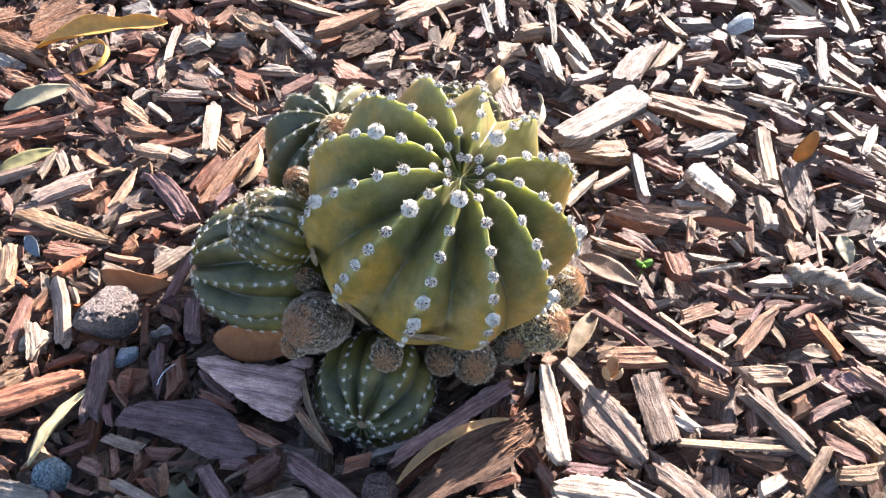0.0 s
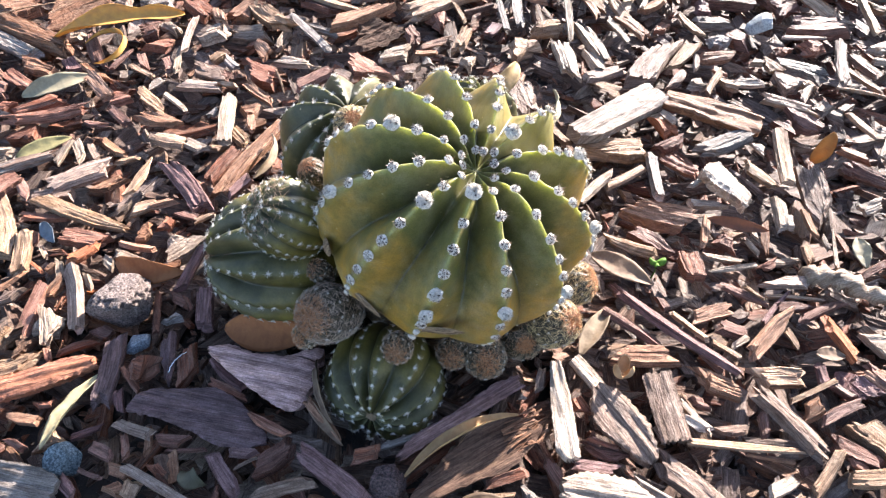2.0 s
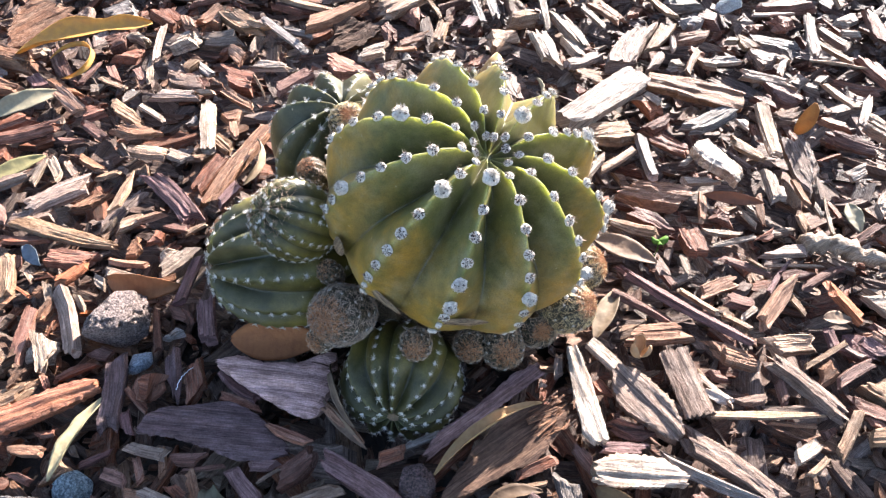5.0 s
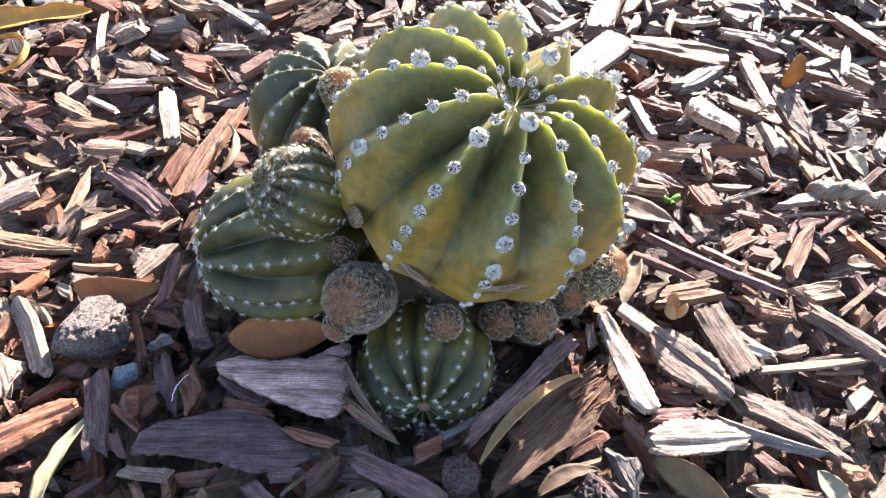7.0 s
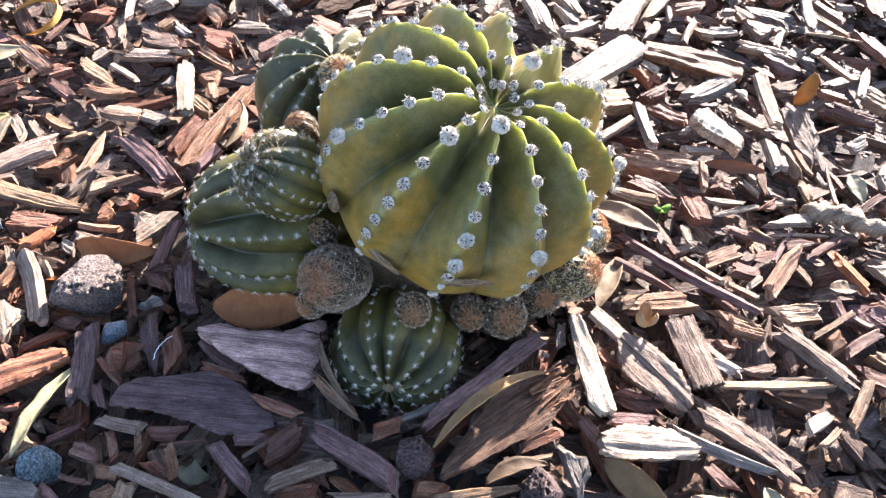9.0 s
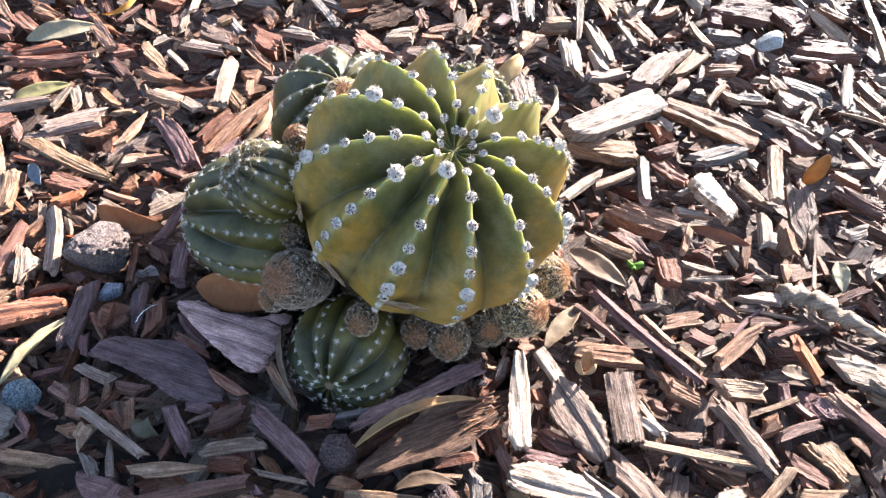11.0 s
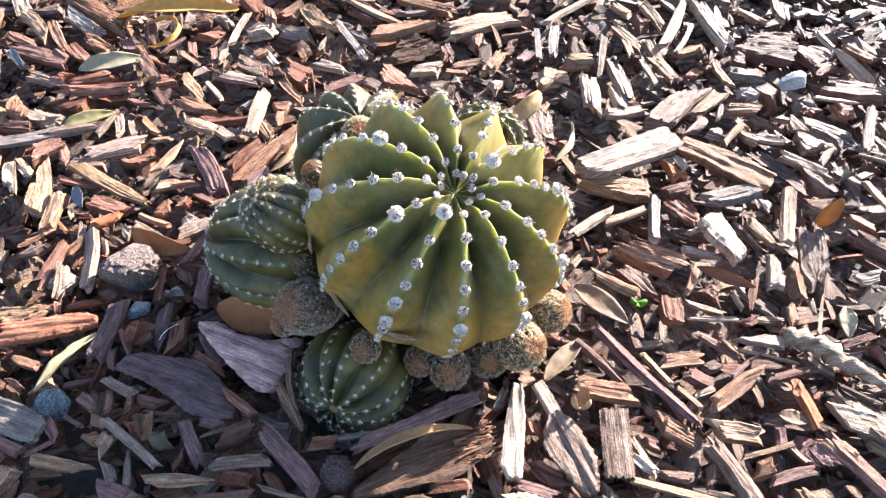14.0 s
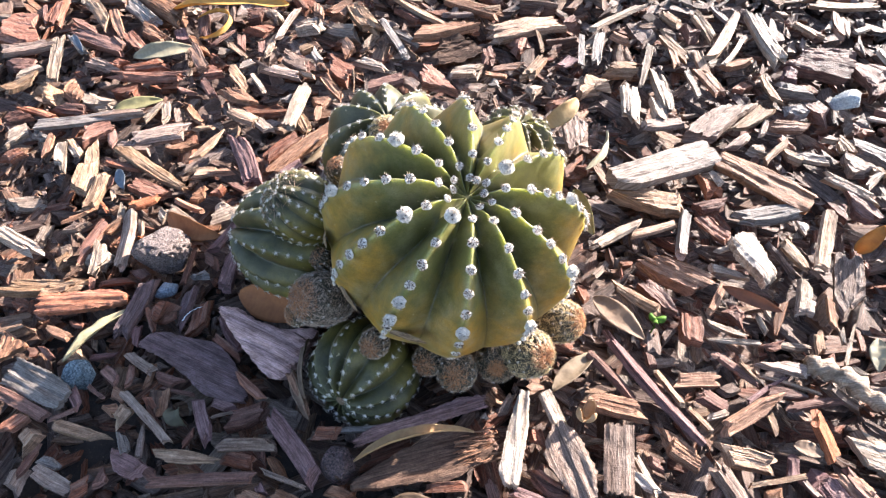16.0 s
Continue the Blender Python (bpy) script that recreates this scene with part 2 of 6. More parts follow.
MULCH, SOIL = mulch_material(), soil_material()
# fourth colour of each skin: groove shade painted between the ribs
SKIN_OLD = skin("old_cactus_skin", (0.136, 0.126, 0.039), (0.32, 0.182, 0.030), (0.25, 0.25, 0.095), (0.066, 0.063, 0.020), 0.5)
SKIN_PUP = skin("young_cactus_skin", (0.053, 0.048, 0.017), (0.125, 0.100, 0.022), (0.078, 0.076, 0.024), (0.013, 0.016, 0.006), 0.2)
SKIN_HEDGE = skin("hidden_cactus_skin", (0.046, 0.036, 0.022), (0.07, 0.05, 0.030), (0.05, 0.048, 0.028), (0.016, 0.017, 0.011), 0.1)
WOOL = plain("white_wool", (0.52, 0.465, 0.395), 0.95, 0.4, 900, 0.12, 0.8)
SPINE = plain("short_brown_spine", (0.26, 0.17, 0.11), 0.5, 0.2, 400)
SPINE_GREY = plain("grey_white_spine", (0.52, 0.47, 0.41), 0.5, 0.25, 400)
SPINE_DARK = plain("dark_spine_base", (0.045, 0.030, 0.024), 0.6, 0.3, 400)
SPINE_TAN = plain("tan_spine", (0.37, 0.255, 0.165), 0.55, 0.35, 260)
SPINE_GOLD = plain("golden_spine", (0.58, 0.43, 0.22), 0.55, 0.3, 260)
SPINE_ASH = plain("ash_grey_spine", (0.38, 0.285, 0.215), 0.55, 0.3, 260)
SPINE_BROWN = plain("brown_spine", (0.27, 0.17, 0.10), 0.55, 0.35, 260)
SPINE_RUST = plain("rust_spine", (0.36, 0.155, 0.06), 0.55, 0.35, 260)
THREAD = plain("white_thread", (0.70, 0.72, 0.74), 0.8)
FELT = plain("brown_felt", (0.13, 0.085, 0.05), 0.95, 0.4, 900)
CORK = cork()
STONE_WHITE = stone_material("chalky_stone", (0.30, 0.33, 0.35), (0.60, 0.60, 0.57))
STONE_DARK = stone_material("dark_lava_stone", (0.040, 0.024, 0.022), (0.170, 0.098, 0.090))
STONE_PALE = stone_material("pale_blue_stone", (0.15, 0.18, 0.22), (0.36, 0.41, 0.46))
STONE, STONE_BLUE = stone_material("grey_lava_stone", (0.075, 0.052, 0.045), (0.33, 0.250, 0.220)), stone_material("blue_stone", (0.05, 0.08, 0.10), (0.24, 0.31, 0.34))
LEAF = {
    "yellow": leaf_material("yellow_leaf", (0.52, 0.29, 0.075), (0.40, 0.22, 0.075), 0.3),
    "straw": leaf_material("straw_leaf", (0.42, 0.35, 0.20), (0.30, 0.24, 0.14), 0.2),
    "pale": leaf_material("pale_leaf", (0.29, 0.25, 0.165), (0.22, 0.19, 0.13), 0.2),
    "olive": leaf_material("olive_leaf", (0.25, 0.215, 0.10), (0.18, 0.155, 0.075), 0.2),
    "brown": leaf_material("brown_leaf", (0.30, 0.130, 0.058), (0.23, 0.095, 0.042), 0.25),
    "tan": leaf_material("tan_leaf", (0.45, 0.31, 0.15), (0.34, 0.23, 0.12), 0.3),
    "amber": leaf_material("amber_leaf", (0.40, 0.20, 0.06), (0.30, 0.14, 0.045), 0.35),
    "chestnut": leaf_material("chestnut_leaf", (0.30, 0.115, 0.045), (0.23, 0.085, 0.035), 0.15),
    "rust": leaf_material("rust_leaf", (0.20, 0.075, 0.040), (0.14, 0.060, 0.036), 0.12),
    "grey": leaf_material("grey_leaf", (0.20, 0.130, 0.085), (0.14, 0.09, 0.06), 0.12),
    "dull": leaf_material("dull_leaf", (0.24, 0.175, 0.115), (0.165, 0.12, 0.08), 0.15),
    "grey_green": leaf_material("grey_green_leaf", (0.135, 0.120, 0.078), (0.095, 0.082, 0.055), 0.12),
    "flake": leaf_material("blue_grey_flake", (0.12, 0.135, 0.155), (0.09, 0.10, 0.115), 0.1),
    "golden": leaf_material("golden_leaf", (0.40, 0.255, 0.13), (0.30, 0.185, 0.09), 0.25),
    "copper": leaf_material("copper_leaf", (0.19, 0.115, 0.055), (0.14, 0.08, 0.04), 0.15),
    "pod": leaf_material("brown_pod", (0.36, 0.23, 0.13), (0.26, 0.16, 0.09), 0.05),
    "husk": leaf_material("dark_husk", (0.085, 0.055, 0.035), (0.055, 0.035, 0.022), 0.05),
    "green": leaf_material("green_sprout_leaf", (0.095, 0.19, 0.025), (0.07, 0.15, 0.025), 0.3),
}


# ---- building helpers ----
def mesh_of(name, verts, faces, mats, uvs=None, slots=None, smooth=False):
    me = bpy.data.meshes.new(name)
    me.from_pydata([tuple(v) for v in verts], [], faces)
    for m in mats if isinstance(mats, (list, tuple)) else [mats]:
        me.materials.append(m)
    if uvs is not None:
        layer = me.uv_layers.new(name="UVMap")
        layer.data.foreach_set("uv", np.asarray(uvs, dtype=np.float32).ravel())
    if slots is not None:
        me.polygons.foreach_set("material_index", slots)
    if smooth:
        me.polygons.foreach_set("use_smooth", [True] * len(me.polygons))
    me.update()
    return me


def under(name, me, parent, label="", m=None):
    """A mesh object under a thing or a part, at the pose m in the parent's space."""
    ob = new(name, me)
    ob.parent = parent
    if m is not None:
        ob.matrix_local = m
    return tagged(ob, label) if label else ob


def facing(place, axis, spin=0.0):
    """A pose at place whose z points along axis."""
    a = Vector(axis).normalized()
    x = Vector((1, 0, 0)) - a * a.x if abs(a.x) < 0.95 else Vector((0, 1, 0)) - a * a.y
    x.normalize()
    y = a.cross(x)
    r = Matrix((x, y, a)).transposed().to_4x4()
    return Matrix.Translation(place) @ r @ Matrix.Rotation(spin, 4, "Z")


def chip_shape(L, W, T, rng, nu=12, nv=18, rough=1.0, ends=None):
    """A split piece of wood along x, in metres: a flat-faced, sharp-edged section with fibre steps and broken ends. Gives vertices, faces and loop uvs."""
    # the section: four to six corners, y and z in half widths and half heights
    tl, tr = -rng.uniform(0.76, 1.0), rng.uniform(0.76, 1.0)
    zl, zr = 1 - rng.uniform(0, 0.5) * (rng.uniform() < 0.6), 1 - rng.uniform(0, 0.5) * (rng.uniform() < 0.6)
    lean = rng.uniform(-0.22, 0.22)
    corners = [(tl + lean, zl)]
    if rng.uniform() < 0.45 and ends is None:
        m = rng.uniform(-0.4, 0.4)
        corners.append((m + lean, 1 + rng.uniform(-0.12, 0.16)))
    corners.append((tr + lean, zr))
    if rng.uniform() < 0.5:
        corners.append((1.0, rng.uniform(-0.5, 0.3)))
    corners += [(0.94, -1.0), (-0.94, -1.0)]
    if rng.uniform() < 0.5:
        corners.append((-1.0, rng.uniform(-0.5, 0.3)))
    pts = np.array(corners)
    nxt = np.roll(pts, -1, 0)
    span = np.hypot((nxt - pts)[:, 0] * W, (nxt - pts)[:, 1] * T)
    span[pts[:, 1] + nxt[:, 1] < -1.5] *= 0.3
    share = np.maximum(1, np.round(span / span.sum() * nv)).astype(int)
    while share.sum() != nv:
        share[int(np.argmax(share))] += 1 if share.sum() < nv else -1
    cy, cz, inside = [], [], []
    for p, q, k in zip(pts, nxt, share):
        for i in range(k):
            f = i / k
            cy.append(p[0] + (q[0] - p[0]) * f)
            cz.append(p[1] + (q[1] - p[1]) * f)
            inside.append(0.35 if i == 0 else 1.0)
    cy, cz, inside = np.array(cy), np.array(cz), np.array(inside)
    # fibre ridges, and strips that have split away from one end
    groove = -rng.uniform(0, 1, nv) ** 1.6 * inside * min(0.14, 0.0009 / T) * rough
    strips = []
    for _ in range(int(rng.integers(0, 3)) if ends is None else 0):
        y0 = rng.uniform(-1, 0.8)
        strips.append((y0, y0 + rng.uniform(0.15, 0.55), rng.uniform(0.15, 0.75), rng.uniform() < 0.5, rng.uniform(0.05, 0.17) * rough))
    # broken ends: slanting, with teeth that run along the fibre
    bands = int(np.clip(round(W / 0.0028), 3, 9))
    jag, slant = (min(0.18 * L, 0.9 * W) * rough, 0.55) if ends is None else (0.15 * W, 0.1)
    band = np.clip(((cy + 1.15) / 2.3 * bands).astype(int), 0, bands - 1)
    e = []
    for _ in range(2):
        teeth = rng.uniform(0, 1, bands) ** 1.7 * jag
        q = teeth[band] + rng.uniform(0, 0.12, nv) * jag + (cy + 1) * rng.uniform(-slant, slant) * W + (cz + 1) * rng.uniform(-0.15, 0.55) * T
        e.append(np.minimum(q - q.min(), 0.42 * L))
    blunt = 0.12 if W < 0.24 * L else 0.05
    t0, t1 = (rng.uniform(0.30, 0.7) if rng.uniform() < blunt else rng.uniform(0.86, 1.02) for _ in range(2))
    t0, t1 = ends or (t0, t1)
    run = rng.uniform(0.2, 0.6)
    b1, b2, tw = rng.uniform(-0.025, 0.025) * rough, rng.uniform(-0.02, 0.03) * rough, rng.uniform(-0.25, 0.25) * rough
    wob = rng.uniform(-1, 1, (nu, nv)) * 0.03 * rough
    edge = np.cumsum(rng.uniform(-1, 1, (nu, 2)) * 0.045 * rough, 0)
    verts = []
    for i in range(nu):
        s = i / (nu - 1)
        x = (-L / 2 + e[0]) * (1 - s) + (L / 2 - e[1]) * s
        k = t0 + (1 - t0) * min(1, s / run) if s < 0.5 else t1 + (1 - t1) * min(1, (1 - s) / run)
        y = W / 2 * (cy * k * (1 + wob[i] * 0.6) + np.where(cy > 0, edge[i, 0], edge[i, 1]) * np.minimum(1, np.abs(cy) * 1.4))
        h = cz * (1 + groove + wob[i])
        for y0, y1, far, front, depth in strips:
            gone = (cy > y0) & (cy < y1) & (cz > 0.2) & ((s if front else 1 - s) < far)
            h = h - depth * gone
        z = T / 2 * h * (0.6 + 0.4 * k)
        a = tw * (s - 0.5)
        y2, z2 = y * math.cos(a) - z * math.sin(a), y * math.sin(a) + z * math.cos(a)
        w = ((s - 0.5) * 2) ** 2
        verts.append(np.stack([x, y2 + b1 * L * w, z2 + b2 * L * w], 1))
    caps = [verts[0].mean(0) + (jag * 0.12, 0, 0), verts[-1].mean(0) - (jag * 0.12, 0, 0)]
    v = np.concatenate(verts + [np.array(caps)])
    around = np.concatenate([[0], np.cumsum(np.hypot(np.diff(cy) * W / 2, np.diff(cz) * T / 2))])
    around = np.append(around, around[-1] + math.hypot((cy[0] - cy[-1]) * W / 2, (cz[0] - cz[-1]) * T / 2))
    u0, v0 = rng.uniform(0, 5), rng.uniform(0, 5)
    faces, uvs = [], []
    for i in range(nu - 1):
        for j in range(nv):
            k = (j + 1) % nv
            f = (i * nv + j, i * nv + k, (i + 1) * nv + k, (i + 1) * nv + j)
            faces.append(f)
            for q, jj in zip(f, (j, j + 1, j + 1, j)):
                uvs.append((u0 + v[q][0], v0 + around[jj]))
    n0 = nu * nv
    for j in range(nv):
        k = (j + 1) % nv
        for f in ((n0, k, j), (n0 + 1, (nu - 1) * nv + j, (nu - 1) * nv + k)):
            faces.append(f)
            for q in f:
                uvs.append((u0 + v[q][1] * 0.4, v0 + v[q][2]))
    return v, faces, uvs


# ---- ground ----
def ground():
    """One sheet of dark soil that reaches the horizon, finely uneven where the mulch lies."""
    near = np.linspace(-1, 1, 61)
    axis = np.concatenate([-np.geomspace(1.06, 3000, 24)[::-1], near, np.geomspace(1.06, 3000, 24)])
    n = len(axis)
    verts = [(x + 0.05, y + 0.45, -0.030 + 0.006 * noise.noise((x * 9, y * 9, 0)) * (abs(x) < 1.1 and abs(y) < 1.1)) for y in axis for x in axis]
    faces = [(j * n + i, j * n + i + 1, (j + 1) * n + i + 1, (j + 1) * n + i) for j in range(n - 1) for i in range(n - 1)]
    return tagged(new("ground", mesh_of("ground", verts, faces, SOIL, smooth=True)), "dark brown garden soil under bark mulch", "ground", kind="structure")


ground()


# ---- cactus ----
class Body:
    """A ribbed stem about its own z axis: crest profile a superellipse, radius R, top height H, sunken apex, ribs at the azimuths az."""

    def __init__(self, R, H, low, p, az, depth, dip, dip_r, bottom=0.94, p_low=2.0):
        self.R, self.H, self.low, self.p, self.az, self.depth, self.dip, self.dip_r = R, H, low, p, sorted(az), depth, dip, dip_r
        t = np.linspace(0.0, math.pi * bottom, 400)
        p = np.where(t < math.pi / 2, p, p_low)
        r = R * np.abs(np.sin(t)) ** (2 / p)
        z = np.where(t < math.pi / 2, H, low) * np.sign(np.cos(t)) * np.abs(np.cos(t)) ** (2 / p)
        z = z - dip * np.exp(-(r / dip_r) ** 2) * (t < math.pi / 2)
        s = np.concatenate([[0], np.cumsum(np.hypot(np.diff(r), np.diff(z)))])
        self.t, self.r, self.z, self.s, self.length = t, r, z, s, s[-1]

    def crest(self, s):
        """Radius, height and outward normal of the crest at the arc s from the apex."""
        r, z = np.interp(s, self.s, self.r), np.interp(s, self.s, self.z)
        e = 0.002
        dr, dz = np.interp(s + e, self.s, self.r) - np.interp(s - e, self.s, self.r), np.interp(s + e, self.s, self.z) - np.interp(s - e, self.s, self.z)
        h = math.hypot(dr, dz) or 1
        return r, z, -dz / h, dr / h

    def on_crest(self, k, s, out=0.0):
        r, z, nr, nz = self.crest(s)
        c, d = math.cos(radians(self.az[k])), math.sin(radians(self.az[k]))
        return Vector(((r + nr * out) * c, (r + nr * out) * d, z + nz * out)), Vector((nr * c, nr * d, nz))

    def mesh(self, name, mat, rings=64, per=14, seed=0, crest_wave=0.0, step=0.0145, sharp=0.16, fade=0.6):
        rng = np.random.default_rng(seed)
        n = len(self.az)
        ang, frac, rib = [], [], []
        for k in range(n):
            a0, a1 = self.az[k], self.az[(k + 1) % n] + (360 if k == n - 1 else 0)
            for j in range(per):
                f = j / per
                f = f - 0.035 * math.sin(4 * math.pi * f)
                ang.append(radians(a0 + (a1 - a0) * f))
                frac.append(1 - abs(2 * f - 1))
                rib.append(k if f < 0.5 else (k + 1) % n)
        ang, frac, rib = np.array(ang), np.array(frac), np.array(rib)
        g = (np.sqrt(frac ** 2 + sharp ** 2) - sharp) / (math.sqrt(1 + sharp ** 2) - sharp)
        phase = rng.uniform(0, 6.28, n)[rib]
        swell = rng.uniform(-1, 1, n)[rib] * 0.012
        verts, grow = [], []
        for i in range(rings):
            s = self.length * (i / (rings - 1)) ** 1.12
            r, z, nr, nz = self.crest(max(s, 0.0025))
            y = s / self.length
            d = self.depth * min(1, (r / self.R / 0.42)) ** 1.1 * (1 - fade * min(1, max(0, (y - 0.30) / 0.32)))
            d = min(d, 0.75 * r)
            bump = crest_wave * np.cos(s / step * 2 * math.pi + phase) * (1 - frac) ** 3 * min(1, r / self.R * 2)
            rr = r * (1 + swell * (1 - frac)) + nr * (bump - d * g)
            zz = z + nz * (bump - d * g)
            rr = np.maximum(rr, 0.0008)
            verts.append(np.stack([rr * np.cos(ang), rr * np.sin(ang), zz], 1))
            grow.append(np.stack([frac, np.full(len(ang), y), np.zeros(len(ang))], 1))
        m = len(ang)
        v = np.concatenate(verts + [np.array([[0, 0, verts[0][:, 2].mean() - 0.001], [0, 0, verts[-1][:, 2].mean()]])])
        w = np.concatenate(grow + [np.array([[0.5, 0, 0], [0.5, 1, 0]])])
        faces = [(i * m + j, (i + 1) * m + j, (i + 1) * m + (j + 1) % m, i * m + (j + 1) % m) for i in range(rings - 1) for j in range(m)]
        last = (rings - 1) * m
        faces += [(rings * m, j, (j + 1) % m) for j in range(m)] + [(rings * m + 1, last + (j + 1) % m, last + j) for j in range(m)]
        me = mesh_of(name, v, faces, mat, smooth=True)
        me.attributes.new("growth", "FLOAT_VECTOR", "POINT").data.foreach_set("vector", w.astype(np.float32).ravel())
        return me


def spike(verts, faces, root, tip, width, bend=None, sides=3):
    """Adds a thin tapering spine to the lists, bent towards bend halfway."""
    root, tip = Vector(root), Vector(tip)
    d = (tip - root).normalized()
    a = d.orthogonal().normalized()
    b = d.cross(a)
    n = len(verts)
    mid = (root + tip) / 2 + (Vector(bend) if bend is not None else Vector())
    rows = [(root, width), (mid, width * 0.7)] if bend is not None else [(root, width)]
    for c, w in rows:
        for i in range(sides):
            q = 2 * math.pi * i / sides
            verts.append(c + (a * math.cos(q) + b * math.sin(q)) * w)
    verts.append(tip)
    top = len(verts) - 1
    for r in range(len(rows)):
        for i in range(sides):
            j = (i + 1) % sides
            if r + 1 < len(rows):
                faces.append((n + r * sides + i, n + r * sides + j, n + (r + 1) * sides + j, n + (r + 1) * sides + i))
            else:
                faces.append((n + r * sides + i, n + r * sides + j, top))


def cushion(verts, faces, radius, height, rng, lump=0.16, level=2):
    bm = bmesh.new()
    bmesh.ops.create_icosphere(bm, subdivisions=level, radius=1)
    off = Vector(rng.uniform(-50, 50, 3))
    n = len(verts)
    for v in bm.verts:
        k = 1 + lump * noise.noise(v.co * 2.6 + off) + 0.5 * lump * noise.noise(v.co * 6 + off)
        verts.append(Vector((v.co.x * radius, v.co.y * radius, v.co.z * height)) * k)
    for f in bm.faces:
        faces.append(tuple(n + v.index for v in f.verts))
    bm.free()


def areole_mesh(seed, radius, hairs, spines, dots, length, tall=0.75):
    """A cushion of white wool with dark spine bases and short pale spines; z is outward."""
    rng = np.random.default_rng(seed)
    verts, faces = [], []
    cushion(verts, faces, radius, radius * tall, rng, 0.3)
    cut = [len(faces)]
    for _ in range(hairs):
        a, q = rng.uniform(0, 6.283), rng.uniform(0.0, 1.0)
        d = Vector((math.cos(a) * q, math.sin(a) * q, math.sqrt(max(0, 1 - q * q)) * tall + 0.02))
        t = d * radius * rng.uniform(1.0, 1.14) + Vector(rng.uniform(-1, 1, 3)) * radius * 0.25
        spike(verts, faces, d * radius * 0.85, t, radius * 0.05)
    cut.append(len(faces))
    ways = []
    for i in range(dots):
        a, q = 2.4 * i + rng.uniform(-0.4, 0.4), min(0.93, 0.88 * math.sqrt((i + 0.4) / dots))
        d = Vector((math.cos(a) * q, math.sin(a) * q, math.sqrt(1 - q * q) * tall))
        ways.append(d)
        side = Vector((math.cos(a), math.sin(a), 0)) * radius * rng.uniform(0.0, 0.16)
        spike(verts, faces, d * radius * 0.8, d * radius * rng.uniform(1.10, 1.26) + side, radius * rng.uniform(0.15, 0.23), sides=5)
    cut.append(len(faces))
    for i in range(spines):
        d = ways[-1 - i % len(ways)] if ways else Vector((0, 0, 1))
        d = (d + Vector(rng.uniform(-0.2, 0.2, 3))).normalized()
        spike(verts, faces, d * radius * 0.7, d * radius + d * length * rng.uniform(0.6, 1.1), 0.00020)
    slots = [0] * cut[1] + [1] * (cut[2] - cut[1]) + [2] * (len(faces) - cut[2])
    return mesh_of("areole", verts, faces, [WOOL, SPINE_DARK, SPINE], slots=slots)


def star_mesh(seed, wool, length, count, mat):
    """A small areole with a star of fine spines lying almost flat; z is outward."""
    rng = np.random.default_rng(seed)
    verts, faces = [], []
    cushion(verts, faces, wool, wool * 0.6, rng, 0.2, 1)
    cut = len(faces)
    for i in range(count):
        a = 6.283 * (i + rng.uniform(-0.3, 0.3)) / count
        up = rng.uniform(0.25, 0.8)
        spike(verts, faces, (0, 0, wool * 0.3), Vector((math.cos(a), math.sin(a), up)) * length * rng.uniform(0.7, 1.15), wool * 0.23)
    return mesh_of("areole", verts, faces, [WOOL, mat], slots=[0] * cut + [1] * (len(faces) - cut))


AREOLES = [areole_mesh(10 + i, 0.0029, 170, 13, 15, 0.0020, 0.45) for i in range(5)]
TUFTS = [areole_mesh(20 + i, 0.0026, 40, 6, 3, 0.0026, 0.8) for i in range(3)]
BUDS = [areole_mesh(30 + i, 0.0042, 520, 4, 5, 0.0014, 0.85) for i in range(3)]
STARS = [star_mesh(40 + i, 0.00092, 0.0032, 12, SPINE_GREY) for i in range(4)]

cactus = tagged(new("cactus"), "ribbed green globe cactus with woolly white areoles and crowded pups", "cactus")
cactus.location = (0.03, 0.29, 0.0)
BASE = Matrix.Translation((-0.03, -0.29, 0.0))


def stem(name, label, place, axis, body, mat, spin=0.0, **kw):
    return under(name, body.mesh(name, mat, **kw), cactus, label, BASE @ facing(place, axis, spin))


def set_areole(me, parent, body, k, s, rng, size=1.0, out=0.0):
    p, nrm = body.on_crest(k, s, out)
    m = facing(p, nrm, rng.uniform(0, 6.28)) @ Matrix.Diagonal((size, size, size, 1))
    return under("areole", me, parent, "", m)


# the old head: twelve deep ribs, leaning a little to the front and the right
HEAD = Body(0.0874, 0.0694, 0.047, 2.26, [131.7, 161.5, 191, 222.3, 253.5, 283.4, 313.7, 342.3, 15, 46, 76, 103.3], 0.0275, 0.0184, 0.0166)
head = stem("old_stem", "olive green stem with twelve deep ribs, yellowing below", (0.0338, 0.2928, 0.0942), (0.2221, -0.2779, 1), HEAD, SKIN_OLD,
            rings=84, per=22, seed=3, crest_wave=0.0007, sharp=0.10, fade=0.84)
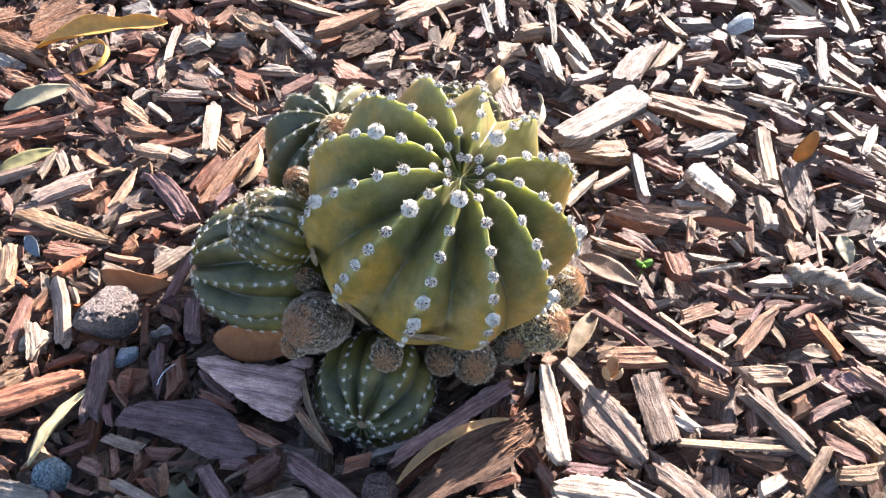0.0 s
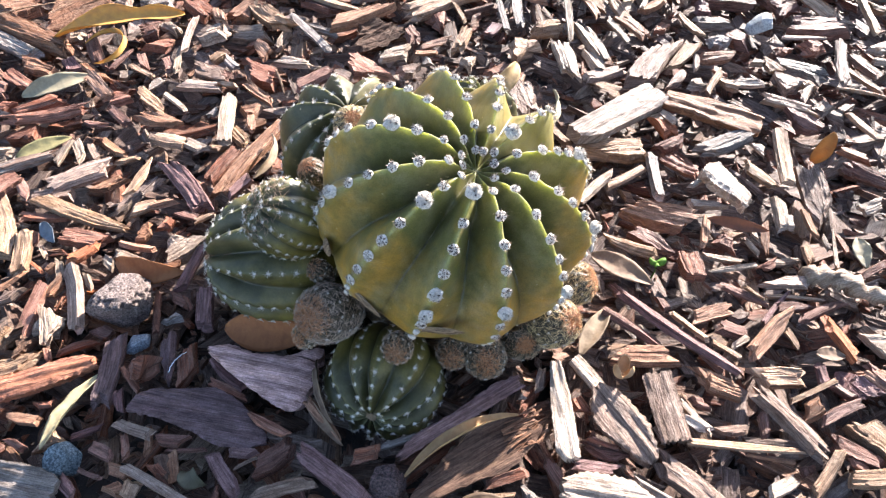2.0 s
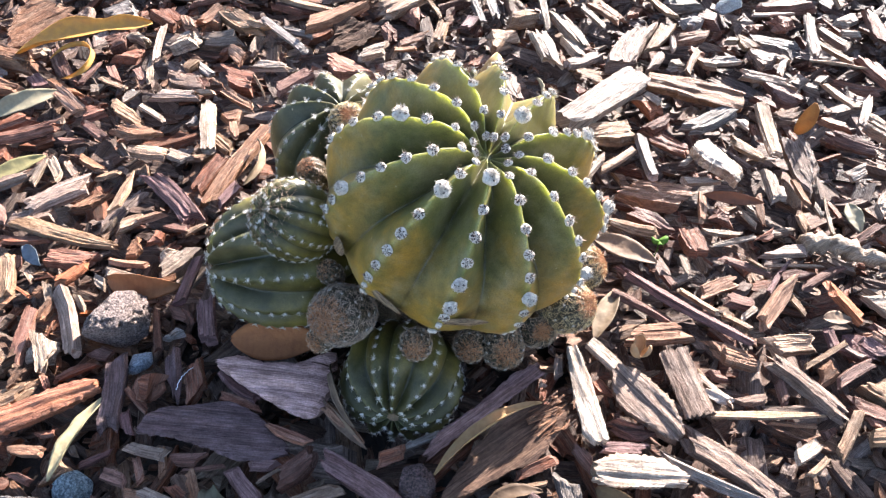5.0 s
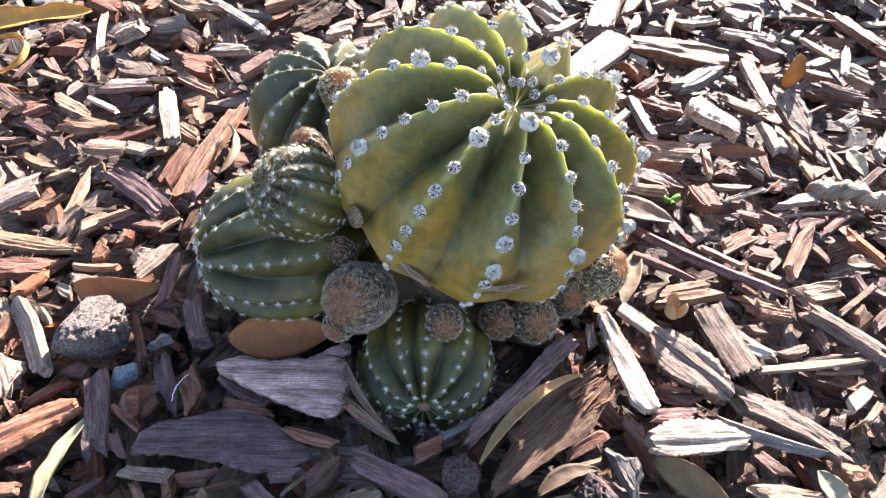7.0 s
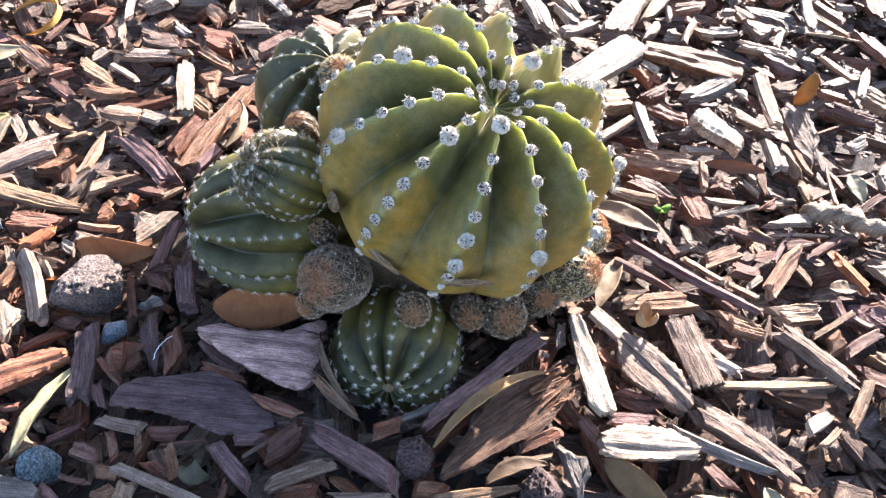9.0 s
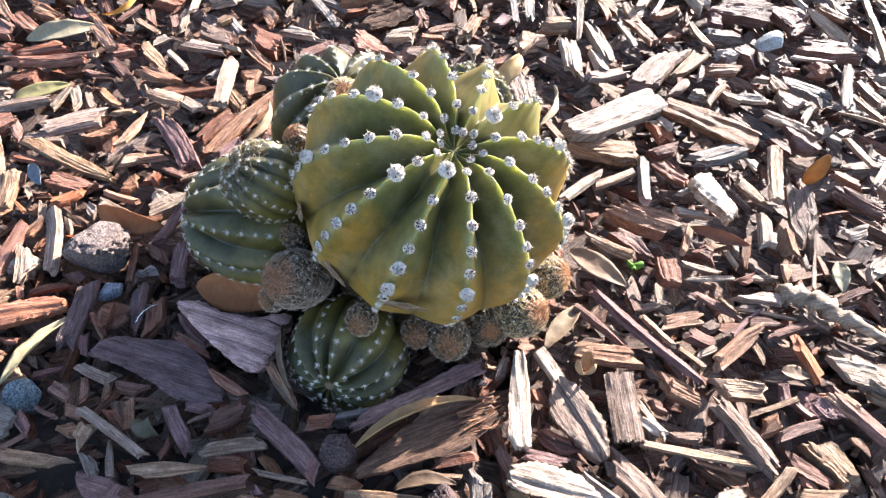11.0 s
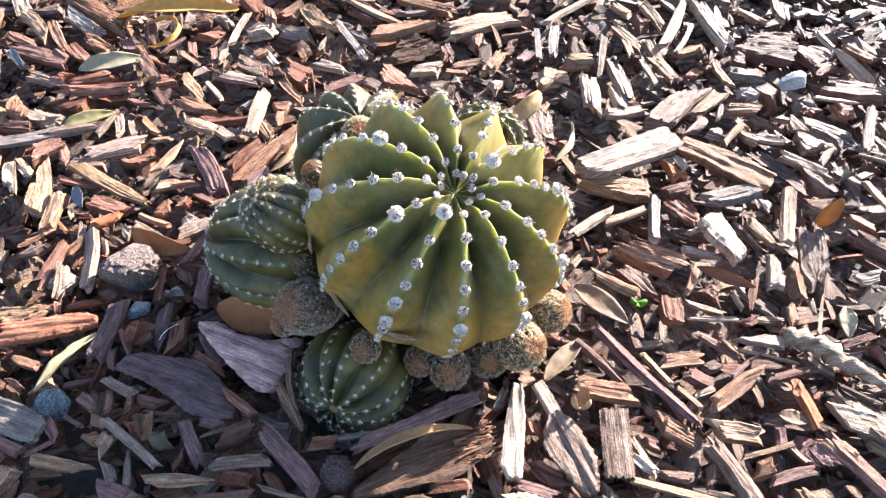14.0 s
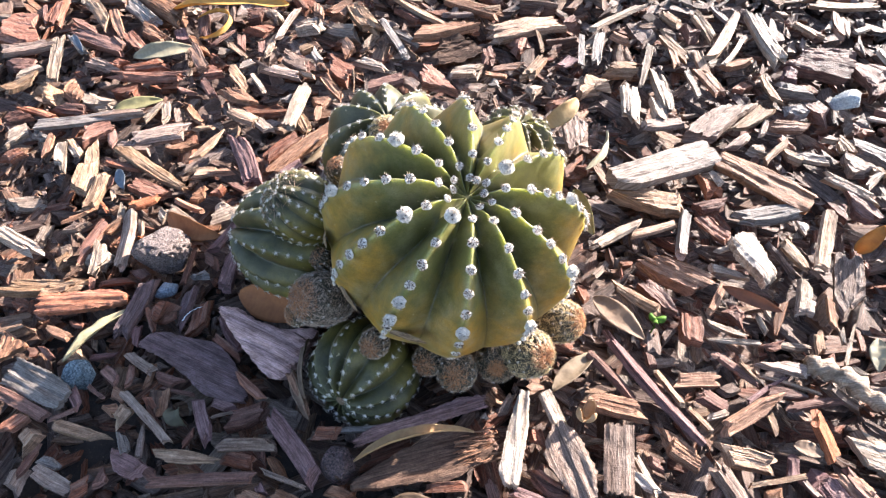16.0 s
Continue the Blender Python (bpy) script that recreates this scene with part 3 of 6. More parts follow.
# the areoles of each rib, by their way from the apex in metres
ROWS = {131.7: (0.0200, 0.0353, 0.0514, 0.0680, 0.0850), 161.5: (0.0147, 0.0287, 0.0437, 0.0574, 0.0716, 0.0888), 191: (0.0127, 0.0247, 0.0408, 0.0551, 0.0690, 0.0818),
        222.3: (0.0205, 0.0353, 0.0481, 0.0650, 0.0784, 0.0905, 0.1029), 253.5: (0.0292, 0.0461, 0.0606, 0.0742, 0.0859, 0.1008), 283.4: (0.0250, 0.0398, 0.0551, 0.0685, 0.0814, 0.0934),
        313.7: (0.0145, 0.0292, 0.0466, 0.0624, 0.0763, 0.0885, 0.1000), 342.3: (0.0185, 0.0338, 0.0500, 0.0624, 0.0760, 0.0880), 15: (0.0110, 0.0247, 0.0398, 0.0510, 0.0601, 0.0694),
        46: (0.0145, 0.0287, 0.0447, 0.0600, 0.0760, 0.0920), 76: (0.0115, 0.0243, 0.0388, 0.0530, 0.0675, 0.0820), 103.3: (0.0120, 0.0259, 0.0437, 0.0646, 0.0859)}
BIG = {(222.3, 2): 0, (253.5, 0): 1, (161.5, 3): 2, (46, 1): 1, (253.5, 4): 2, (253.5, 5): 0, (283.4, 5): 1, (342.3, 5): 0, (313.7, 6): 2, (15, 5): 0, (191, 6): 1}
rng = np.random.default_rng(5)
for k, a in enumerate(HEAD.az):
    row = list(ROWS[a])
    while row[-1] < HEAD.length * 0.93:
        row.append(row[-1] + (0.0128 if row[-1] < 0.095 else 0.0112) * rng.uniform(0.96, 1.04))
    for i, s in enumerate(row):
        size = 0.95 if s > 0.03 else 0.8
        if (a, i) in BIG:
            set_areole(BUDS[BIG[a, i]], head, HEAD, k, s, rng, 1.1 if i < 4 else 0.95, 0.0028)
        elif s > 0.118:
            set_areole(TUFTS[i % 3], head, HEAD, k, s, rng, rng.uniform(0.6, 0.85), 0.0004)
        else:
            set_areole(AREOLES[(i + k) % 5], head, HEAD, k, s, rng, size * rng.uniform(1.05, 1.22), 0.0011)


def scar(k, s, long, wide, spin):
    """A raised lens of cracked cork on the stem."""
    nu, nv = 18, 9
    verts, faces = [], []
    r, z, nr, nz = HEAD.crest(s)
    for i in range(nu):
        u = i / (nu - 1) * 2 - 1
        for j in range(nv):
            v = j / (nv - 1) * 2 - 1
            w = math.sqrt(max(0, 1 - u * u)) * (1 + 0.25 * noise.noise((u * 4, 3.1 * k, 0)))
            verts.append((u * long, v * wide * w, 0.0016 * (1 - v * v) * (1 - u * u) + 0.0007 * noise.noise((u * 14, v * 9, k)) - 0.0004))
    faces = [(i * nv + j, (i + 1) * nv + j, (i + 1) * nv + j + 1, i * nv + j + 1) for i in range(nu - 1) for j in range(nv - 1)]
    d = HEAD.depth * 0.08
    a0, a1 = HEAD.az[int(k) % 12], HEAD.az[(int(k) + 1) % 12]
    a = radians(a0 + ((a1 - a0) % 360) * (k - int(k)))
    n = Vector((nr * math.cos(a), nr * math.sin(a), nz))
    p = Vector((r * math.cos(a), r * math.sin(a), z)) - n * d
    under("corky_scar", mesh_of("corky_scar", verts, faces, CORK, smooth=True), head, "cracked brown corky scar", facing(p, n, spin))


def stem_base():
    """Corky foot under head and pups, added unseen to stop sun passing beneath."""
    n, rings = 40, 9
    verts = []
    for i in range(rings):
        z = 0.075 - 0.130 * i / (rings - 1)
        for j in range(n):
            a = 6.283 * j / n
            r = (0.058 + 0.006 * math.cos(6 * a)) * (1 + 0.05 * noise.noise((math.cos(a) * 3, math.sin(a) * 3, z * 40)))
            verts.append((r * math.cos(a), r * 0.92 * math.sin(a), z))
    faces = [(i * n + j, (i + 1) * n + j, (i + 1) * n + (j + 1) % n, i * n + (j + 1) % n) for i in range(rings - 1) for j in range(n)]
    faces += [tuple(range(n)), tuple(reversed(range((rings - 1) * n, rings * n)))]
    under("stem_base", mesh_of("stem_base", verts, faces, CORK, smooth=True), cactus, "hidden brown corky foot added under the stem", Matrix.Translation((-0.002, 0.008, 0)))


stem_base()


# pups: name, label, place of the middle, axis, radius, top, base, ribs, depth, spin, step, spine size
def pup(label, place, axis, R, H, low, ribs, depth, spin, step, size, seed, apex=0, p=2.25, mat=None, first=0.008, crown=0.0):
    body = Body(R, H, low, p, [360 / ribs * (i + 0.12 * math.sin(seed + 2.3 * i)) for i in range(ribs)], depth, 0.004, 0.007)
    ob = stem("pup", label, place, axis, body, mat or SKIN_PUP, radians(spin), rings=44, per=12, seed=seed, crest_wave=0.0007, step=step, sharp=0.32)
    r = np.random.default_rng(seed)
    for k in range(ribs):
        s = first + r.uniform(0, step * 0.6)
        while s < body.length * 0.86:
            set_areole(STARS[int(r.integers(4))], ob, body, k, s, r, size * r.uniform(0.85, 1.15), 0.0002)
            s += step * r.uniform(0.92, 1.08)
    if crown:
        verts, faces = [], []
        cushion(verts, faces, crown, crown * 0.5, r, 0.35, 3)
        under("crown_wool", mesh_of("crown_wool", verts, faces, FELT, smooth=True), ob, "brown felt at the crown", Matrix.Translation((0, 0, H - 0.0045)))
    if apex:
        if R > 0.04:
            verts, faces = [], []
            cushion(verts, faces, 0.0085, 0.0045, r, 0.3, 3)
            under("crown_wool", mesh_of("crown_wool", verts, faces, SPINE_BROWN, smooth=True), ob, "brown felt at the crown", Matrix.Translation((0, 0, H - 0.006)))
            bristles("crown_tuft", ob, body, apex, 0.0, 0.075, 0.0045, SPINE_TAN, seed + 9, "tan new spines at the crown", 0.00018, 0.7)
        else:
            bristles("crown_tuft", ob, body, apex, 0.0, 0.30, 0.0035 + R * 0.08, SPINE_BROWN, seed + 9, "brown new spines at the crown")
    return ob


def bristles(name, parent, body, count, s0, s1, length, mat, seed, label="", width=0.00013, lift=0.12):
    """Fine curved spines all over a stem from the share s0 to s1 of its arc."""
    r = np.random.default_rng(seed)
    verts, faces = [], []
    for _ in range(count):
        s = body.length * (s0 + (s1 - s0) * r.uniform(0, 1) ** 0.75)
        rr, z, nr, nz = body.crest(max(s, 0.002))
        a = r.uniform(0, 6.283)
        n = Vector((nr * math.cos(a), nr * math.sin(a), nz))
        side = n.cross(Vector(r.uniform(-1, 1, 3))).normalized()
        root = Vector((rr * math.cos(a), rr * math.sin(a), z)) - n * 0.001
        long = length * r.uniform(0.6, 1.2)
        tip = root + (n * r.uniform(lift, lift + 0.35) + side).normalized() * long
        spike(verts, faces, root, tip, width, n * long * 0.13)
    return under(name, mesh_of(name, verts, faces, mat), parent, label)


def hedgehog(label, place, axis, R, H, low, count, seed, rust=0.22, coat=None):
    """A young pup hidden under a coat of fine spines, rust brown at the crown."""
    body = Body(R, H, low, 2.2, [360 / 12 * i for i in range(12)], R * 0.12, 0.001, 0.004)
    ob = stem("young_pup", label, place, axis, body, SKIN_HEDGE, rings=26, per=6, seed=seed)
    bristles("bristle_coat", ob, body, int(count * 1.5), 0.03, 0.93, 0.0030 + R * 0.13, coat or SPINE_TAN, seed + 1, "coat of fine grey tan spines", 0.00014, 0.05)
    bristles("crown_tuft", ob, body, int(count * 0.34), 0.0, rust, 0.0025 + R * 0.12, SPINE_RUST, seed + 2, "rust brown spines at the crown", 0.00016, 0.3)
    r = np.random.default_rng(seed)
    for k in range(12):
        for s in np.arange(0.30, 0.85, 0.14):
            set_areole(STARS[k % 4], ob, body, k, body.length * (s + r.uniform(-0.03, 0.03)), r, 0.3 + 18 * R)
    return ob


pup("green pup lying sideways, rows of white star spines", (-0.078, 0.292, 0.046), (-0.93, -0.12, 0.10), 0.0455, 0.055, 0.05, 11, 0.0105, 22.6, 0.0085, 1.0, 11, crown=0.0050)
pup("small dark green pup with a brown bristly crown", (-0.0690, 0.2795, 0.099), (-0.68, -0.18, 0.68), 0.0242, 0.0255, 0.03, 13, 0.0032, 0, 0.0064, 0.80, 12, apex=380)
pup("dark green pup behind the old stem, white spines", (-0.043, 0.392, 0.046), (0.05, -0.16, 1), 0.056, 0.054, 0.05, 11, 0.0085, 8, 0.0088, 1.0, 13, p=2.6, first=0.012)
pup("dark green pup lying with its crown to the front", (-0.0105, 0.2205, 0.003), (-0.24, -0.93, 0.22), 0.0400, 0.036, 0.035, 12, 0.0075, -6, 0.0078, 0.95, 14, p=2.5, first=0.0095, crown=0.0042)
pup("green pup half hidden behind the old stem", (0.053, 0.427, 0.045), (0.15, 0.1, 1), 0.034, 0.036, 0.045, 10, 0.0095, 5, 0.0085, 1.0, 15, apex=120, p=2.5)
hedgehog("golden bristly pup at the crown of a green pup", (-0.0370, 0.3705, 0.0930), (0.1, -0.4, 0.9), 0.0135, 0.0135, 0.016, 1500, 31, 0.1, SPINE_GOLD)
hedgehog("round young pup in a coat of grey tan spines", (-0.0455, 0.2375, 0.057), (-0.42, -0.58, 0.70), 0.0186, 0.0205, 0.032, 2300, 21, 0.20, SPINE_ASH)
hedgehog("tiny bristly pup with a rust brown tip", (-0.0515, 0.2615, 0.069), (-0.35, -0.3, 0.9), 0.0075, 0.009, 0.016, 320, 22, 0.26)
hedgehog("tiny bristly pup with a rust brown tip", (-0.0580, 0.2262, 0.0500), (-0.55, -0.7, 0.45), 0.0085, 0.0085, 0.012, 500, 30, 0.2)
hedgehog("tiny bristly pup with a rust brown tip", (-0.0015, 0.2200, 0.0455), (-0.1, -0.75, 0.65), 0.0100, 0.0095, 0.014, 800, 23, 0.22)
hedgehog("tiny bristly pup with a rust brown tip", (0.0550, 0.2255, 0.0235), (0.0, -0.72, 0.7), 0.0138, 0.0130, 0.02, 1100, 24, 0.20)
hedgehog("tiny bristly pup with a rust brown tip", (0.0340, 0.2290, 0.0235), (-0.1, -0.75, 0.65), 0.0110, 0.0105, 0.018, 900, 25, 0.21)
hedgehog("bristly pup leaning out from under the old stem", (0.1000, 0.2470, 0.0330), (0.55, -0.35, 0.65), 0.0170, 0.019, 0.030, 1600, 26, 0.15, SPINE_GOLD)
hedgehog("bristly pup in the shade of the old stem", (0.0800, 0.2430, 0.0200), (0.1, -0.75, 0.6), 0.0150, 0.015, 0.026, 1300, 29, 0.1)
hedgehog("bristly pup leaning out from under the old stem", (0.1185, 0.2830, 0.0260), (0.8, -0.1, 0.5), 0.0160, 0.017, 0.026, 1600, 27, 0.2, SPINE_GOLD)
hedgehog("tiny bristly pup with a rust brown tip", (-0.0610, 0.3310, 0.0860), (-0.5, -0.1, 0.85), 0.0095, 0.0105, 0.02, 700, 28, 0.2)
for k, s, long, wide, spin in ((8.28, 0.1185, 0.0145, 0.0042, 0.25), (7.28, 0.1315, 0.0125, 0.0045, -0.2), (6.40, 0.1310, 0.0105, 0.0055, 1.4), (9.5, 0.143, 0.009, 0.003, 1.5)):
    scar(k, s, long, wide, spin)


# ---- loose things ----
def stone(label, place, size, seed, mat, pits, cut=0.62):
    bm = bmesh.new()
    bmesh.ops.create_icosphere(bm, subdivisions=5, radius=1)
    off = Vector((seed * 3.7, seed * 1.3, seed * 7.1))
    r = np.random.default_rng(seed)
    facets = [(Vector(r.normal(0, 1, 3)).normalized(), r.uniform(cut, cut + 0.24)) for _ in range(11)]
    for v in bm.verts:
        d = v.co.copy()
        k = 1 + 0.20 * noise.noise(d * 1.1 + off) + 0.12 * noise.noise(d * 2.6 + off) + 0.07 * noise.noise(d * 6 + off) + 0.09 * noise.noise(d * 14 + off) + 0.06 * noise.noise(d * 31 + off)
        k -= pits * max(0, noise.noise(d * 9 + off * 2) - 0.25)
        p = d * k
        for n, c in facets:
            over = p.dot(n) - c
            if over > 0:
                p -= n * over * 0.85
        v.co = Vector((p.x * size[0], p.y * size[1], p.z * size[2]))
    me = bpy.data.meshes.new("stone")
    bm.to_mesh(me)
    bm.free()
    me.materials.append(mat)
    me.polygons.foreach_set("use_smooth", [True] * len(me.polygons))
    ob = new("stone", me)
    ob.location = place
    ob.rotation_euler = (0.1 * seed, 0.07 * seed, 0.9 * seed)
    return tagged(ob, label, "stone")


stone("rough grey pitted lava stone on the mulch", (-0.2040, 0.2795, 0.004), (0.0220, 0.0200, 0.0225), 1, STONE, 0.75, 0.62)
stone("small rough blue grey stone on the mulch", (-0.2079, 0.1677, 0.001), (0.0128, 0.0140, 0.0110), 2, STONE_BLUE, 0.7, 0.45)
stone("dark pitted lava stone in front of the bark slab", (0.0615, 0.1230, 0.003), (0.0150, 0.0125, 0.0125), 5, STONE_DARK, 0.7)
stone("dark purple pitted lava stone beside the slab", (-0.0075, 0.1495, 0.002), (0.0125, 0.0130, 0.0110), 7, STONE_DARK, 0.7)
stone("pale rounded stone among far chips", (0.364, 0.632, 0.006), (0.0105, 0.0150, 0.0120), 6, STONE_WHITE, 0.1)
stone("small smooth pale blue stone between chips", (-0.1848, 0.2492, -0.0010), (0.0115, 0.008, 0.006), 4, STONE_PALE, 0.05)


def leaf(label, kind, place, yaw, L, W, arch=0.0, cup=0.0, pitch=0.0, roll=0.0, tip=1.0, twist=0.0, waist=0.0, name="dry_leaf"):
    """A fallen leaf with a midrib: arch curls it along its length, cup across, in radians; two faces half a millimetre apart."""
    nu, nv = 22, 9
    top, uv0 = [], []
    for i in range(nu):
        s = i / (nu - 1)
        w = W / 2 * (math.sin(math.pi * min(1, s * 0.98 + 0.01)) ** 0.75) * (1 - 0.35 * tip * (s - 0.4)) * (1 - waist * math.exp(-((s - 0.66) / 0.12) ** 2)) + W * 0.012
        a = arch * (s - 0.5)
        if abs(arch) > 1e-3:
            x, z = L / arch * math.sin(a), L / arch * (math.cos(a) - 1)
        else:
            x, z = L * (s - 0.5), 0.0
        for j in range(nv):
            v = j / (nv - 1) * 2 - 1
            c = cup * v
            y, h = (w / cup * math.sin(c), w / cup * (1 - math.cos(c))) if abs(cup) > 1e-3 else (w * v, 0.0)
            h += 0.0006 * (1 - abs(v)) * -1 + 0.0009 * noise.noise((s * 7, v * 2, L * 90)) * (0.3 + abs(v))
            q = twist * (s - 0.5)
            y, h = y * math.cos(q) - h * math.sin(q), y * math.sin(q) + h * math.cos(q)
            top.append(Vector((x - math.sin(a) * -h, y, z + math.cos(a) * h)))
            uv0.append((s, v * 0.5 + 0.5))
    n = nu * nv
    verts = top + [v - Vector((0, 0, 0.0005)) for v in top]
    faces = []
    for i in range(nu - 1):
        for j in range(nv - 1):
            f = (i * nv + j, (i + 1) * nv + j, (i + 1) * nv + j + 1, i * nv + j + 1)
            faces += [f, tuple(n + q for q in reversed(f))]
    rim = [j for j in range(nv)] + [i * nv + nv - 1 for i in range(1, nu)] + [(nu - 1) * nv + j for j in range(nv - 2, -1, -1)] + [i * nv for i in range(nu - 2, 0, -1)]
    faces += [(rim[i], rim[(i + 1) % len(rim)], n + rim[(i + 1) % len(rim)], n + rim[i]) for i in range(len(rim))]
    uvs = [uv0[q % n] for f in faces for q in f]
    ob = new(name, mesh_of(name, verts, faces, LEAF[kind], uvs, smooth=True))
    ob.matrix_world = pose(*place, 0, 0, yaw) @ pose(0, 0, 0, 0, pitch, 0) @ pose(0, 0, 0, roll, 0, 0)
    return tagged(ob, label, "leaf")


leaf("curled yellow fallen leaf on the bark mulch", "yellow", (-0.2989, 0.6101, 0.018), 21, 0.130, 0.035, arch=0.6, cup=0.9, roll=12, twist=1.3, waist=0.5)
leaf("narrow yellow leaf curled into a hook", "yellow", (-0.2854, 0.5829, 0.016), 120, 0.100, 0.0075, arch=4.4, cup=0.5, roll=78)
leaf("pale grey green fallen leaf lying edge up", "pale", (-0.3295, 0.5143, 0.012), 30, 0.064, 0.019, arch=0.7, cup=0.6, roll=28)
leaf("dull olive fallen leaf on the mulch", "olive", (-0.3146, 0.4358, 0.008), 33, 0.046, 0.015, arch=0.3, cup=0.4, roll=15)
leaf("curved brown leaf behind the grey stone", "brown", (-0.1930, 0.3030, 0.011), -10, 0.058, 0.021, arch=1.3, cup=0.5, roll=55)
leaf("narrow pale yellow leaf over an orange chip", "straw", (-0.2116, 0.1971, 0.009), 66, 0.060, 0.014, arch=0.5, cup=0.9, roll=-25)
leaf("crumpled grey green leaf among dark chips", "grey_green", (-0.1250, 0.1515, 0.006), -30, 0.022, 0.013, arch=2.6, cup=0.6, roll=25, twist=2.4)
leaf("long golden leaf curled over a slab of bark", "golden", (0.038, 0.175, 0.022), 29, 0.086, 0.011, arch=1.1, cup=1.5, roll=-20)
leaf("withered narrow leaf beside the front pup", "grey", (-0.0535, 0.2069, 0.014), -72, 0.050, 0.007, arch=0.8, cup=1.0, roll=50)
leaf("withered narrow leaf beside the front pup", "grey", (-0.0507, 0.1893, 0.009), -51, 0.046, 0.008, arch=0.4, cup=0.9, roll=30)
leaf("tan leaf standing on edge behind the cactus", "tan", (0.0892, 0.5225, 0.018), 51, 0.050, 0.020, arch=1.4, cup=0.7, roll=50, pitch=-15)
leaf("dry twisted leaf behind the cactus", "pale", (0.1312, 0.4859, 0.014), 77, 0.060, 0.011, arch=0.9, cup=1.2, roll=60, twist=0.9)
leaf("rust red leaf among the chips", "rust", (0.261, 0.35, 0.013), -16, 0.048, 0.011, arch=0.6, cup=0.8, roll=40)
leaf("flat grey brown leaf beside the cactus", "grey", (0.1619, 0.3094, 0.010), -34, 0.050, 0.020, arch=0.3, cup=0.4, roll=8)
leaf("small orange brown leaf standing upright", "amber", (0.3563, 0.4336, 0.017), 40, 0.032, 0.020, arch=1.3, cup=1.4, pitch=-55, roll=20)
leaf("dry tan leaf leaning on the cactus", "dull", (0.1365, 0.2600, 0.004), 56, 0.050, 0.016, arch=0.4, cup=0.8, roll=-12, pitch=2)
leaf("smooth brown oval leaf under the pups", "chestnut", (-0.0925, 0.2490, 0.0150), -6, 0.062, 0.028, arch=0.4, cup=0.4, roll=34)
leaf("orange brown leaf standing behind the pups", "dull", (-0.1153, 0.4209, 0.016), 82, 0.058, 0.010, arch=1.3, cup=0.9, roll=70)
leaf("olive leaf standing behind the old stem", "olive", (0.1214, 0.3998, 0.020), -60, 0.046, 0.018, arch=0.5, cup=0.6, roll=40, pitch=10)
leaf("small grey oval leaf on the mulch", "grey", (0.2973, 0.239, 0.006), -7, 0.020, 0.012, arch=0.3, cup=0.3)
leaf("grey green leaf among chips", "pale", (0.3526, 0.3278, 0.008), -98, 0.030, 0.013, arch=0.3, cup=0.4, roll=20)

leaf("smooth tan leaf lying flat on the chips", "copper", (0.1132, 0.1208, 0.008), -47, 0.044, 0.018, arch=0.4, cup=0.6, roll=25)
leaf("curled brown leaf at the edge of the bark slab", "husk", (0.0488, 0.1368, 0.008), 11, 0.038, 0.014, arch=0.9, cup=0.9, roll=-30)
leaf("pale grey green leaf lying on the chips", "pale", (0.1874, 0.1004, 0.006), -83, 0.027, 0.013, arch=0.3, cup=0.5, roll=10)

leaf("thin pale blue grey flake between chips", "flake", (-0.2775, 0.3408, 0.008), -50, 0.026, 0.011, arch=0.2, cup=0.3, roll=25, name="thin_flake")
leaf("thin pale blue grey flake between chips", "flake", (-0.4268, 0.5069, 0.008), -42, 0.036, 0.007, arch=0.3, cup=0.3, roll=20, name="thin_flake")


def seed_pod(place):
    """An open brown pod: three curved husks."""
    pod = tagged(new("seed_pod"), "open brown seed pod lying on the mulch", "seed pod")
    pod.location = place
    mat = LEAF["pod"]
    for spin, lean, size in ((200, 22, 1.1), (320, 16, 1.0), (75, 50, 0.95)):
        verts, faces, uvs, nu, nv = [], [], [], 12, 10
        for side in (1.0, 0.86):
            for a in range(nu):
                for b in range(nv):
                    th, ph = math.pi * (0.06 + 0.88 * a / (nu - 1)), -1.25 + 2.5 * b / (nv - 1)
                    verts.append(Vector((math.sin(th) * math.cos(ph) * 0.0048, math.sin(th) * math.sin(ph) * 0.0048, math.cos(th) * 0.0078)) * side * size)
        n = nu * nv
        for a in range(nu - 1):
            for b in range(nv - 1):
                f = (a * nv + b, (a + 1) * nv + b, (a + 1) * nv + b + 1, a * nv + b + 1)
                faces += [f, tuple(n + q for q in reversed(f))]
        rim = list(range(nv)) + [a * nv + nv - 1 for a in range(1, nu)] + [(nu - 1) * nv + b for b in range(nv - 2, -1, -1)] + [a * nv for a in range(nu - 2, 0, -1)]
        faces += [(rim[i2], n + rim[i2], n + rim[(i2 + 1) % len(rim)], rim[(i2 + 1) % len(rim)]) for i2 in range(len(rim))]
        uvs = [(0.5 + verts[q].x * 60, 0.5 + verts[q].z * 60) for f in faces for q in f]
        under("husk", mesh_of("husk", verts, faces, mat, uvs, smooth=True), pod, "", pose(0, 0, 0.002, 0, 0, spin) @ pose(0, 0, 0, 0, lean, 0) @ pose(0, 0, 0.006))


seed_pod((0.1475, 0.2215, 0.008))


